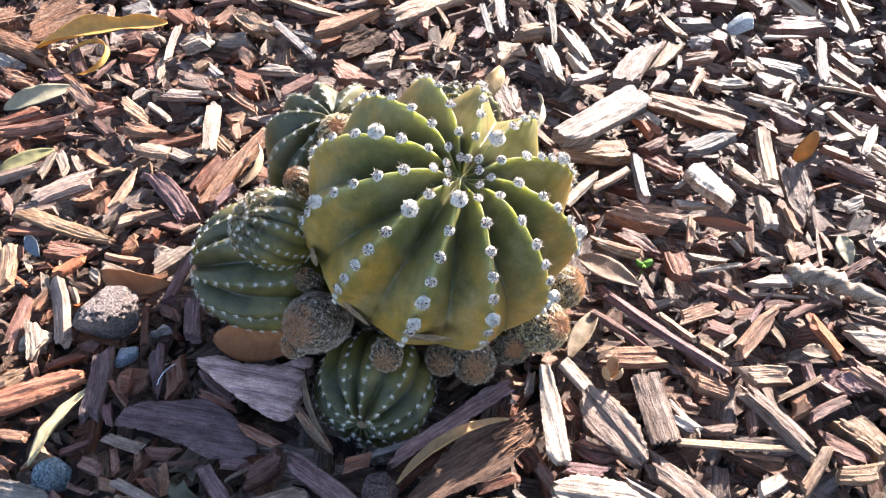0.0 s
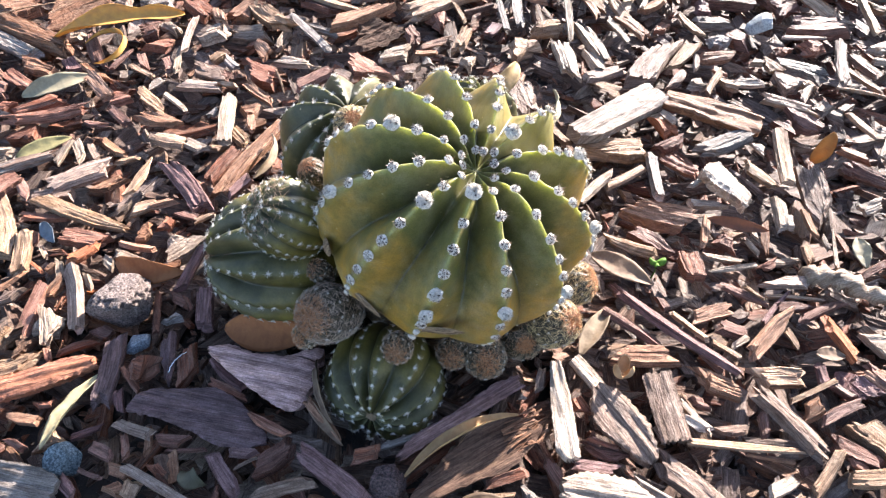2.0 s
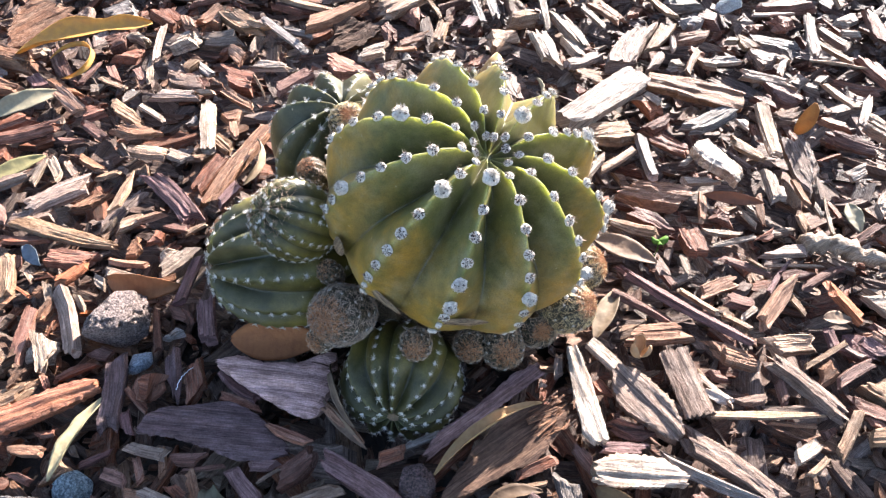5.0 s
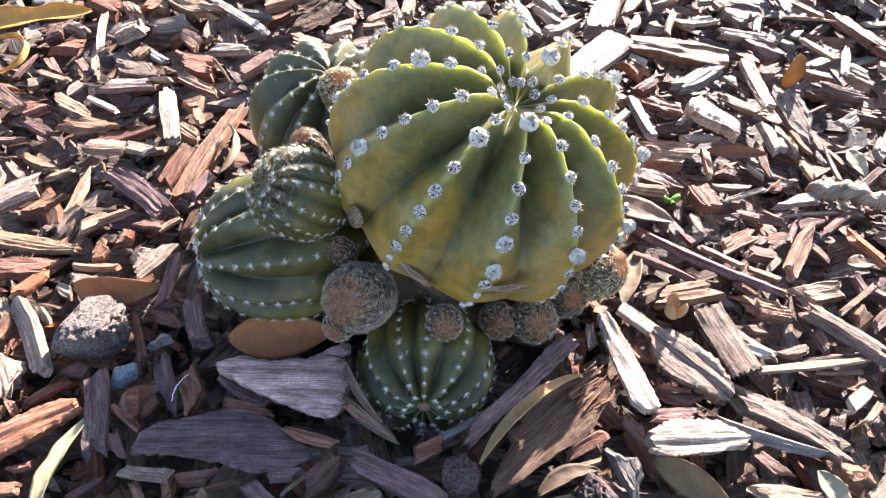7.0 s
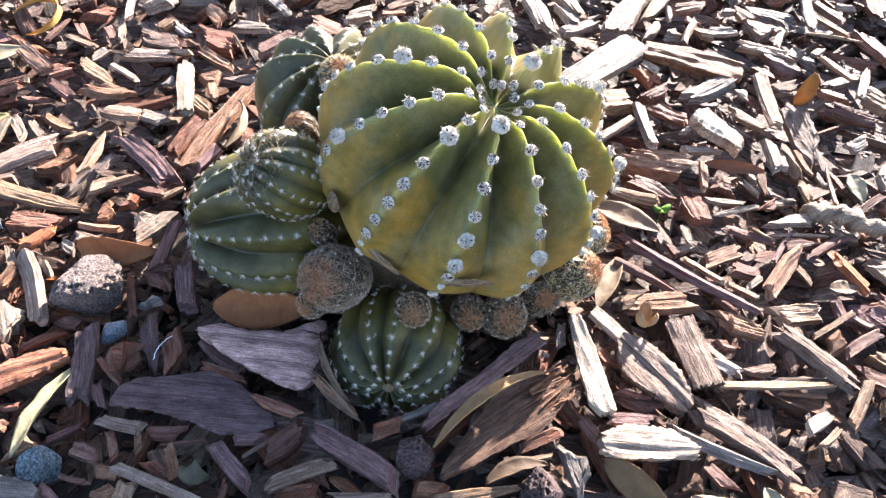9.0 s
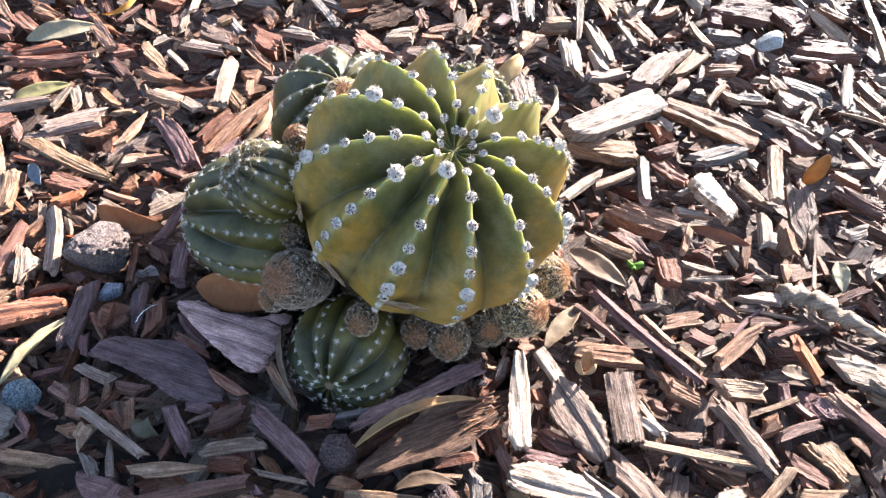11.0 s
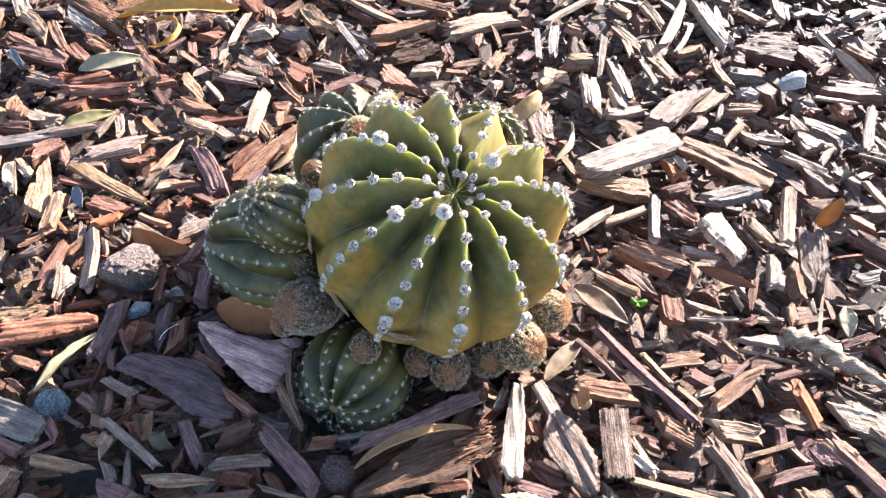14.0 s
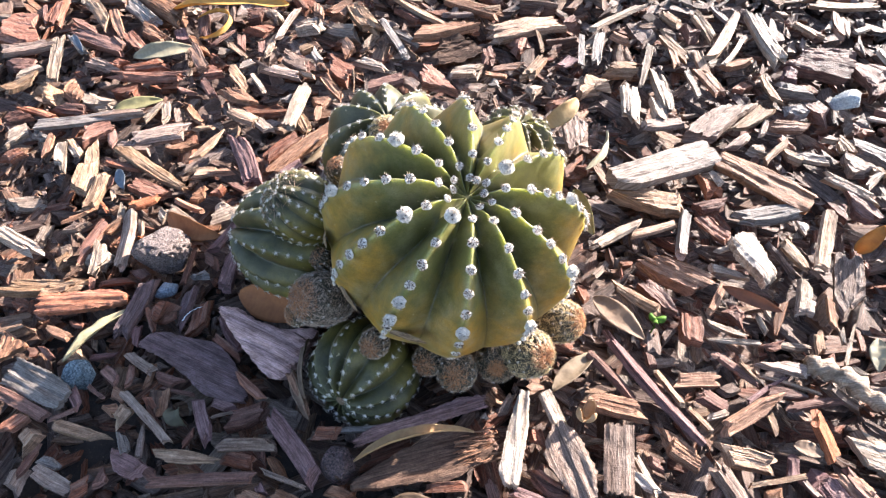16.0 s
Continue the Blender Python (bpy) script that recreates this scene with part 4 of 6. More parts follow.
def sprout(place):
    """A seedling with round bright leaves."""
    ob = tagged(new("seedling"), "tiny bright green seedling among the chips", "seedling")
    ob.location = place
    verts, faces = [], []
    spike(verts, faces, (0, 0, -0.02), (0, 0, 0.001), 0.0007, (0.001, 0, 0), 6)
    under("stalk", mesh_of("stalk", verts, faces, LEAF["green"], [(0, 0)] * sum(len(f) for f in faces)), ob)
    for spin, tilt, size in ((20, 18, 0.0040), (150, 12, 0.0036), (265, 25, 0.0030)):
        v, f = [Vector((size * 0.9, 0, 0.0008))], []
        n = 18
        for h in (0.0, -0.0004):
            for i in range(n):
                a = 6.283 * i / n
                r = size * (0.95 + 0.1 * math.cos(2 * a))
                v.append(Vector((size * 0.9 + r * math.cos(a), r * math.sin(a) * 0.9, h + 0.0012 * math.cos(a * 2))))
        v.append(Vector((size * 0.9, 0, 0.0002)))
        for i in range(n):
            j = (i + 1) % n
            f += [(0, 1 + i, 1 + j), (2 * n + 1, 1 + n + j, 1 + n + i), (1 + i, 1 + n + i, 1 + n + j, 1 + j)]
        under("sprout_leaf", mesh_of("sprout_leaf", v, f, LEAF["green"], [(v[q].x * 50, v[q].y * 50) for g in f for q in g], smooth=True), ob, "", pose(0, 0, 0.001, 0, -tilt, spin))


sprout((0.1906, 0.3156, 0.006))


def twig(label, points, radius, knots=0.0, mat="t", name="twig"):
    """A thin bent twig along a few points."""
    verts, faces, n = [], [], 12
    pts = [Vector(p) for p in points]
    fine = []
    for a, b in zip(pts, pts[1:]):
        fine += [a.lerp(b, i / 5) + Vector((noise.noise((a + b) * 40 + Vector((i, 0, 0))), noise.noise((a - b) * 50 + Vector((0, i, 0))), 0)) * 0.001 for i in range(5)]
    fine.append(pts[-1])
    for i, p in enumerate(fine):
        d = (fine[min(i + 1, len(fine) - 1)] - fine[max(i - 1, 0)]).normalized()
        a = d.cross(Vector((0, 0, 1))).normalized()
        b = a.cross(d)
        w = radius * (1 - 0.5 * i / len(fine)) * (1 + 0.5 * knots * noise.noise((i * 0.45, 4.2, 0)))
        lump = [1 + 0.30 * knots * noise.noise((i * 0.55, math.cos(6.283 * j / n) * 1.3, 9.0 + math.sin(6.283 * j / n) * 1.3)) + 0.14 * knots * noise.noise((i * 1.3, j * 1.1, 3.0)) for j in range(n)]
        verts += [p + (a * math.cos(6.283 * j / n) + b * math.sin(6.283 * j / n)) * w * lump[j] for j in range(n)]
    m = len(fine)
    faces = [(i * n + j, i * n + (j + 1) % n, (i + 1) * n + (j + 1) % n, (i + 1) * n + j) for i in range(m - 1) for j in range(n)] + [tuple(range(n))[::-1], tuple((m - 1) * n + j for j in range(n))]
    uvs = [(verts[q].x, verts[q].y) for f in faces for q in f]
    tagged(new(name, mesh_of(name, verts, faces, THREAD if mat == "thread" else WOOD[mat], uvs, smooth=True)), label, name)


twig("thin pale bent twig on the mulch", [(-0.4528, 0.613, 0.008), (-0.4311, 0.6187, 0.012), (-0.4062, 0.6382, 0.010), (-0.3793, 0.6556, 0.006)], 0.0013)
twig("knobbly pale grey root lying on the mulch", [(0.300, 0.306, 0.006), (0.316, 0.305, 0.007), (0.329, 0.300, 0.008), (0.340, 0.291, 0.006), (0.352, 0.285, 0.008), (0.372, 0.275, 0.005)], 0.0085, 1.5, "w", "root")

twig("thin frayed white thread caught on a chip", [(-0.1553, 0.2219, 0.0080), (-0.1537, 0.2278, 0.0090), (-0.1505, 0.2326, 0.0090), (-0.1464, 0.2370, 0.0080)], 0.0003, 0.0, "thread", "thread")


# ---- bark mulch ----
LABELS = {
    "b": "weathered brown wood chip lying in the mulch", "g": "silvery grey weathered wood chip in the mulch", "r": "reddish brown bark chip lying in the mulch",
    "o": "fresh orange brown wood chip in the mulch", "w": "sun bleached pale wood chip in the mulch", "t": "tan fibrous wood chip lying in the mulch",
    "d": "dark brown wood chip lying in the mulch", "n": "old dark grey brown chip in the mulch", "x": "thin white bleached flake between chips", "u": "blue grey weathered wood chip in the mulch", "l": "pale lilac grey block of wood beside the pups", "p": "dark purple brown wood chip in the mulch", "k": "rough dark brown slab of bark in the mulch"}
PLACED = []
chip_rng = np.random.default_rng(77)


def C(kind, x, y, yaw, L, W, thick=0.0, raised=0.0, wide=0.0):
    """One chip of the top layer: colour, middle, direction in degrees, length and width in metres."""
    r = chip_rng
    thin = W < 0.0062
    T = thick or min(max(W * r.uniform(0.40, 0.62), 0.0028), 0.0125)
    large = W > 0.012
    v, f, uv = chip_shape(L * 1.03, W, T, r, 26 if large else 16, 38 if large else 22, 1.5 if kind == "k" else 1.0, (1.0, 1.0) if wide else None)
    rough = 0.0012 if kind == "k" else 0.0008 if large else 0.0005
    off = r.uniform(-40, 40)
    for q in v:
        a = noise.noise((q[0] * 30 + off, q[1] * 380, q[2] * 380))
        b = noise.noise((q[0] * 120, q[1] * 200 + off, q[2] * 200))
        q[2] += rough * (0.8 * a + 0.7 * b)
    v[:, 1] *= 1 + wide * 2 * v[:, 0] / L
    name = "wood_splinter" if thin else ("bark_slab" if kind == "k" else "wood_chip")
    ob = new(name, mesh_of(name, v, f, WOOD[kind], uv))
    ob.data.polygons.foreach_set("use_smooth", [True] * len(f))
    ob.data.set_sharp_from_angle(angle=radians(24))
    slope = r.uniform(-1, 1) * min(6, 0.25 / L)
    lift = 0.0045 + 0.001 * r.uniform(-1, 1) - T / 2 + raised
    ob.matrix_world = pose(x, y, lift, 0, 0, yaw) @ pose(0, 0, 0, r.normal(0, 8 if large else 15), slope, 0)
    PLACED.append((x, y, math.cos(radians(yaw)), math.sin(radians(yaw)), L / 2, W / 2))
    return tagged(ob, LABELS[kind].replace("chip", "splinter") if thin else LABELS[kind], "wood splinter" if thin else "wood chip",
                  "splinters in the mulch" if thin else "chips in the mulch")


C("d", -0.3895, 0.5260, -37, 0.0264, 0.0118)
C("r", -0.3765, 0.5335, -35, 0.0402, 0.0147)
C("b", -0.2945, 0.5200, -47, 0.0488, 0.0131, 0.0, 0.004)
C("b", -0.3015, 0.5395, -40, 0.0483, 0.0106)
C("t", -0.2625, 0.5470, -29, 0.0287, 0.0057)
C("w", -0.2435, 0.5265, 41, 0.0198, 0.0081)
C("t", -0.2395, 0.5030, -41, 0.0489, 0.0125)
C("w", -0.2190, 0.5015, -44, 0.0361, 0.0054)
C("b", -0.2275, 0.4755, -22, 0.0507, 0.0145, 0.0, 0.003)
C("t", -0.2135, 0.4525, -13, 0.0318, 0.0126)
C("g", -0.2040, 0.5270, -5, 0.0482, 0.0139)
C("t", -0.1775, 0.5270, -13, 0.0257, 0.0046)
C("g", -0.1945, 0.5465, -18, 0.0474, 0.0166)
C("w", -0.1655, 0.4770, -84, 0.0664, 0.0120, 0.0, 0.005)
C("u", -0.1800, 0.4860, 63, 0.0134, 0.0076)
C("b", -0.1480, 0.4920, 10, 0.0224, 0.0125)
C("b", -0.1455, 0.4750, -78, 0.0245, 0.0066)
C("t", -0.1525, 0.4560, -50, 0.0262, 0.0123)
C("b", -0.1450, 0.5175, -42, 0.0432, 0.0116)
C("t", -0.1245, 0.5260, -70, 0.0446, 0.0021, 0.0, 0.003)
C("b", -0.1365, 0.4345, 66, 0.1124, 0.0145, 0.0, 0.003)
C("r", -0.1605, 0.4210, 62, 0.0407, 0.0131)
C("p", -0.1415, 0.3960, 59, 0.0328, 0.0095)
C("p", -0.1860, 0.3995, -51, 0.0789, 0.0162, 0.0, 0.004)
C("t", -0.2220, 0.4020, 81, 0.0487, 0.0082, 0.0, 0.004)
C("t", -0.2425, 0.4255, 30, 0.0220, 0.0063)
C("g", -0.3265, 0.4180, 29, 0.0492, 0.0110, 0.0, 0.003)
C("w", -0.2980, 0.4320, 78, 0.0286, 0.0065)
C("w", -0.2855, 0.4345, -61, 0.0309, 0.0080)
C("g", -0.2730, 0.4345, -56, 0.0252, 0.0065)
C("b", -0.2585, 0.4400, -39, 0.0348, 0.0083)
C("g", -0.2725, 0.4040, 35, 0.0552, 0.0172, 0.0, 0.004)
C("g", -0.2915, 0.3845, 13, 0.0318, 0.0152)
C("r", -0.3350, 0.4005, 18, 0.0231, 0.0178)
C("d", -0.3160, 0.3895, -49, 0.0305, 0.0085)
C("t", -0.2580, 0.3600, -21, 0.0880, 0.0131, 0.0, 0.004)
C("r", -0.2880, 0.3595, -1, 0.0420, 0.0075)
C("t", -0.3215, 0.3615, -59, 0.0453, 0.0129)
C("r", -0.3325, 0.4790, 15, 0.0839, 0.0183, 0.0, 0.003)
C("r", -0.3450, 0.4980, 35, 0.0488, 0.0164)
C("r", -0.3375, 0.4560, 41, 0.0333, 0.0228)
C("r", -0.2745, 0.5075, 28, 0.0237, 0.0134)
C("d", -0.2640, 0.4800, -43, 0.0326, 0.0088)
C("d", -0.2830, 0.4705, -13, 0.0226, 0.0078)
C("b", -0.2485, 0.3990, 41, 0.0333, 0.0134)
C("t", -0.2140, 0.3710, 32, 0.0261, 0.0097)
C("b", -0.1990, 0.3775, 22, 0.0238, 0.0093)
C("d", -0.1760, 0.3630, -20, 0.0234, 0.0071)
C("o", -0.1900, 0.3550, 72, 0.0126, 0.0089)
C("t", -0.1625, 0.3610, 34, 0.0180, 0.0047)
C("w", -0.1885, 0.4440, -34, 0.0252, 0.0096)
C("t", -0.2590, 0.2275, 19, 0.0338, 0.0131, 0.0, 0.002)
C("p", -0.1995, 0.1475, -41, 0.0198, 0.0066)
C("d", -0.1890, 0.1555, -21, 0.0193, 0.0030)
C("b", -0.1735, 0.1580, -19, 0.0180, 0.0074)
C("b", -0.1685, 0.1460, 25, 0.0188, 0.0092)
C("k", -0.1440, 0.1600, -58, 0.0189, 0.0079)
C("d", -0.2595, 0.2030, 38, 0.0164, 0.0100)
C("b", -0.2420, 0.1900, -9, 0.0243, 0.0073)
C("r", -0.2330, 0.2010, 8, 0.0141, 0.0058)
C("t", -0.2215, 0.1795, 17, 0.0240, 0.0151)
C("d", -0.2410, 0.1745, -29, 0.0184, 0.0050)
C("r", -0.2505, 0.1715, 18, 0.0095, 0.0077)
C("p", -0.1985, 0.1830, 23, 0.0206, 0.0054)
C("d", -0.1850, 0.1695, -24, 0.0175, 0.0076)
C("t", -0.2800, 0.2525, -37, 0.0150, 0.0124)
C("k", -0.2625, 0.2455, 56, 0.0230, 0.0144)
C("r", -0.2415, 0.2365, -62, 0.0148, 0.0046)
C("r", -0.2250, 0.2445, 21, 0.0301, 0.0078)
C("t", 0.1735, 0.3340, -24, 0.0448, 0.0101, 0.0, 0.003)
C("r", 0.2155, 0.3145, -88, 0.0270, 0.0162, 0.0, 0.004)
C("b", 0.2370, 0.3490, 71, 0.0361, 0.0077, 0.0, 0.003)
C("w", 0.2440, 0.3230, -7, 0.0322, 0.0049)
C("w", 0.2495, 0.3145, 12, 0.0420, 0.0044)
C("r", 0.2785, 0.3175, 26, 0.0255, 0.0076)
C("g", 0.2865, 0.3010, -2, 0.0470, 0.0114, 0.0, 0.003)
C("p", 0.1885, 0.2580, -44, 0.1068, 0.0113, 0.0, 0.005)
C("d", 0.1635, 0.2615, -40, 0.0483, 0.0094)
C("d", 0.1900, 0.2835, -65, 0.0143, 0.0071)
C("t", 0.2025, 0.2610, -51, 0.0334, 0.0040, 0.0, 0.003)
C("b", 0.2220, 0.2745, 20, 0.0383, 0.0118)
C("t", 0.2255, 0.2430, -39, 0.0220, 0.0047, 0.0, 0.003)
C("d", 0.2345, 0.2605, -21, 0.0247, 0.0120)
C("w", 0.2385, 0.2505, 31, 0.0175, 0.0053)
C("b", 0.2615, 0.2575, 42, 0.0609, 0.0114, 0.0, 0.005)
C("p", 0.2720, 0.2800, 45, 0.0396, 0.0040)
C("t", 0.2760, 0.2530, -69, 0.0171, 0.0054)
C("d", 0.2510, 0.2920, -28, 0.0385, 0.0067)
C("t", 0.2595, 0.2895, -45, 0.0212, 0.0033, 0.0, 0.002)
C("t", 0.2885, 0.2885, -4, 0.0451, 0.0029)
C("d", 0.2870, 0.2800, 6, 0.0362, 0.0090)
C("d", 0.3055, 0.2770, 24, 0.0448, 0.0069)
C("o", 0.3080, 0.2535, -70, 0.0414, 0.0114, 0.0, 0.004)
C("w", 0.3380, 0.2460, -7, 0.0322, 0.0178, 0.0, 0.003)
C("b", 0.3240, 0.3600, -90, 0.0280, 0.0075)
C("t", 0.3130, 0.3305, -85, 0.0251, 0.0078)
C("w", 0.3305, 0.3405, -87, 0.0170, 0.0039)
C("w", 0.3340, 0.3315, 74, 0.0427, 0.0033, 0.0, 0.002)
C("r", 0.3440, 0.3395, -85, 0.0211, 0.0049)
C("d", 0.3625, 0.3160, 27, 0.0349, 0.0058)
C("w", 0.3855, 0.3410, 49, 0.0291, 0.0093)
C("r", 0.3205, 0.3165, -86, 0.0130, 0.0049)
C("w", 0.3060, 0.3630, 80, 0.0224, 0.0134)
C("b", 0.2845, 0.3465, 76, 0.0361, 0.0064)
C("w", 0.2700, 0.3360, -66, 0.0197, 0.0050)
C("w", 0.2765, 0.3495, 81, 0.0192, 0.0054)
C("d", 0.2550, 0.3430, -34, 0.0216, 0.0143)
C("d", 0.1935, 0.3410, -44, 0.0375, 0.0147)
C("t", 0.1770, 0.4440, 10, 0.0671, 0.0246, 0.0, 0.003)
C("o", 0.2305, 0.4785, -68, 0.0292, 0.0159)
C("w", 0.2350, 0.4840, -58, 0.0189, 0.0062, 0.0, 0.003)
C("d", 0.2345, 0.4540, 27, 0.0349, 0.0121)
C("u", 0.2790, 0.4520, 26, 0.0599, 0.0157, 0.0, 0.003)
C("w", 0.2470, 0.3815, -5, 0.0321, 0.0097)
C("t", 0.3255, 0.4345, 78, 0.0706, 0.0113, 0.0, 0.004)
C("g", 0.3430, 0.3895, 85, 0.0633, 0.0233, 0.0, 0.003)
C("w", 0.3055, 0.3720, 85, 0.0341, 0.0118)
C("b", 0.2035, 0.3680, -18, 0.0598, 0.0259, 0.0, 0.002)
C("u", 0.2090, 0.4120, 86, 0.0541, 0.0092)
C("w", 0.1550, 0.3955, 47, 0.0559, 0.0086, 0.0, 0.004)
C("t", 0.1850, 0.4110, 32, 0.0449, 0.0069)
C("r", 0.2355, 0.4270, -44, 0.0347, 0.0133)
C("w", 0.2425, 0.4040, 39, 0.0192, 0.0050)
C("t", 0.3010, 0.4145, -57, 0.0369, 0.0114)
C("w", 0.3105, 0.4490, -61, 0.0184, 0.0077)
C("d", 0.3440, 0.4800, -45, 0.0255, 0.0140)
C("t", 0.3550, 0.5060, -28, 0.0546, 0.0105, 0.0, 0.002)
C("d", 0.3615, 0.4885, -43, 0.0396, 0.0187)
C("w", 0.1825, 0.5990, -76, 0.0764, 0.0161, 0.0, 0.005)
C("w", 0.1805, 0.5685, -77, 0.0400, 0.0143, 0.0, 0.003)
C("t", 0.1890, 0.6835, -48, 0.0602, 0.0132, 0.0, 0.002)
C("t", 0.2215, 0.7310, -61, 0.0595, 0.0128, 0.0, 0.002)
C("t", 0.1845, 0.7355, -51, 0.0398, 0.0135, 0.0, 0.001)
C("w", 0.2115, 0.6220, -73, 0.0503, 0.0060, 0.0, 0.002)
C("b", 0.2295, 0.6295, -54, 0.0430, 0.0146, 0.0, 0.002)
C("t", 0.2440, 0.7105, 73, 0.1015, 0.0121, 0.0, 0.005)
C("w", 0.2535, 0.6825, 69, 0.0633, 0.0062, 0.0, 0.003)
C("w", 0.2870, 0.7210, -73, 0.0981, 0.0163, 0.0, 0.005)
C("b", 0.2585, 0.6695, 35, 0.0402, 0.0116, 0.0, 0.001)
C("g", 0.2390, 0.5735, 57, 0.0963, 0.0274, 0.0, 0.005)
C("t", 0.2700, 0.5760, 52, 0.0584, 0.0142, 0.0, 0.004)
C("g", 0.2565, 0.5410, 54, 0.0422, 0.0096, 0.0, 0.002)
C("t", 0.2895, 0.6295, -72, 0.0474, 0.0094, 0.0, 0.004)
C("u", 0.3105, 0.6045, -38, 0.0242, 0.0182, 0.0, 0.003)
C("u", 0.3165, 0.6420, -2, 0.0470, 0.0164, 0.0, 0.001)
C("d", 0.3415, 0.6930, -3, 0.0731, 0.0369, 0.0, 0.004)
C("p", 0.3135, 0.6680, -35, 0.0280, 0.0210, 0.0, 0.001)
C("d", 0.3405, 0.6135, -40, 0.0298, 0.0188, 0.0, 0.000)
C("d", 0.4000, 0.6965, -44, 0.0502, 0.0375, 0.0, 0.002)
C("w", 0.4140, 0.7150, -62, 0.0340, 0.0096, 0.0, 0.004)
C("t", 0.4355, 0.6730, -65, 0.0640, 0.0118, 0.0, 0.005)
C("b", 0.4495, 0.7035, -28, 0.0398, 0.0116, 0.0, 0.002)
C("d", 0.4255, 0.6345, -4, 0.0672, 0.0274, 0.0, 0.003)
C("d", 0.4020, 0.6700, -25, 0.0420, 0.0315, 0.0, 0.000)
C("r", 0.3750, 0.5875, -16, 0.0187, 0.0131, 0.0, 0.003)
C("r", 0.4070, 0.5910, -11, 0.0326, 0.0162, 0.0, 0.004)
C("w", 0.4040, 0.6115, -9, 0.0446, 0.0060, 0.0, 0.002)
C("u", 0.3825, 0.5630, -20, 0.0648, 0.0237, 0.0, 0.003)
C("g", 0.4265, 0.5705, 75, 0.0716, 0.0090, 0.0, 0.004)
C("w", 0.3450, 0.5695, 43, 0.0191, 0.0104, 0.0, 0.003)
C("t", 0.3545, 0.5605, -61, 0.0264, 0.0127, 0.0, 0.004)
C("g", 0.3615, 0.5335, -29, 0.0309, 0.0232, 0.0, 0.004)
C("t", 0.3800, 0.5365, -65, 0.0188, 0.0106, 0.0, 0.003)
C("w", 0.2755, 0.5330, 50, 0.0262, 0.0137, 0.0, 0.004)
C("t", 0.2900, 0.5365, 57, 0.0441, 0.0077, 0.0, 0.003)
C("r", 0.2985, 0.5540, -63, 0.0201, 0.0099, 0.0, 0.003)
C("w", 0.3235, 0.5355, -6, 0.0311, 0.0098, 0.0, 0.003)
C("t", 0.3050, 0.5365, -29, 0.0228, 0.0132, 0.0, 0.001)
C("b", 0.3045, 0.5785, 7, 0.0433, 0.0122, 0.0, 0.000)
C("g", 0.2805, 0.5650, 76, 0.0289, 0.0070, 0.0, 0.002)
C("b", 0.3695, 0.7680, 89, 0.0480, 0.0123, 0.0, 0.003)
C("w", 0.3785, 0.7620, 85, 0.0341, 0.0064, 0.0, 0.003)
C("w", 0.3645, 0.7725, 66, 0.0362, 0.0064, 0.0, 0.002)
C("t", 0.3350, 0.7540, -39, 0.0412, 0.0099, 0.0, 0.002)
C("g", 0.4655, 0.7870, 40, 0.0376, 0.0133, 0.0, 0.002)
C("w", 0.4915, 0.7815, 29, 0.0354, 0.0071, 0.0, 0.003)
C("b", 0.1940, 0.5690, -10, 0.0224, 0.0168, 0.0, 0.001)
C("g", 0.1880, 0.5495, 25, 0.0506, 0.0135, 0.0, 0.002)
C("w", 0.1630, 0.6410, 86, 0.0842, 0.0086, 0.0, 0.003)
C("b", 0.1905, 0.6660, -77, 0.0473, 0.0079, 0.0, 0.001)
C("t", 0.2210, 0.6595, -76, 0.0403, 0.0117, 0.0, 0.001)
C("d", 0.2115, 0.7175, -61, 0.0264, 0.0198, 0.0, 0.000)
C("w", 0.3965, 0.7700, 43, 0.0262, 0.0076, 0.0, 0.002)
C("r", 0.1720, 0.5035, -67, 0.0206, 0.0079, 0.0, 0.002)
C("t", 0.1920, 0.5180, -39, 0.0128, 0.0091, 0.0, 0.001)
C("w", 0.3775, 0.5240, 57, 0.0311, 0.0065)
C("t", 0.4380, 0.5260, -14, 0.0577, 0.0052)
C("t", 0.4430, 0.5425, -56, 0.0424, 0.0071)
C("w", 0.4090, 0.5050, 37, 0.0200, 0.0075)
C("t", 0.4155, 0.4770, -60, 0.0417, 0.0069)
C("b", 0.3940, 0.4410, -40, 0.0312, 0.0094)
C("w", 0.4305, 0.4555, 55, 0.0502, 0.0094)
C("w", 0.3865, 0.3815, 22, 0.0292, 0.0132)
C("d", 0.3965, 0.4155, -31, 0.0453, 0.0148)
C("b", 0.1675, 0.2390, -2, 0.0490, 0.0161, 0.0, 0.002)
C("b", 0.2105, 0.2180, -22, 0.0377, 0.0160, 0.0, 0.003)
C("x", 0.1900, 0.1890, -35, 0.0244, 0.0080, 0.003, 0.003)
C("t", 0.2570, 0.2240, 3, 0.0440, 0.0158)
C("p", 0.2865, 0.2255, 87, 0.0190, 0.0074)
C("t", 0.2750, 0.2115, 24, 0.0416, 0.0034, 0.0, 0.003)
C("g", 0.2975, 0.2120, -42, 0.0149, 0.0040)
C("g", 0.2520, 0.1900, -57, 0.0621, 0.0128, 0.0, 0.005)
C("p", 0.3080, 0.2160, -48, 0.0297, 0.0186)
C("b", 0.3260, 0.2220, -34, 0.0288, 0.0146, 0.0, 0.002)
C("b", 0.2715, 0.1995, 28, 0.0237, 0.0113)
C("d", 0.2895, 0.1980, 23, 0.0358, 0.0073)
C("t", 0.3085, 0.1790, -53, 0.0378, 0.0207, 0.0, 0.002)
C("d", 0.2905, 0.1725, -34, 0.0374, 0.0144)
C("t", 0.2650, 0.1550, 47, 0.0410, 0.0073, 0.0, 0.005)
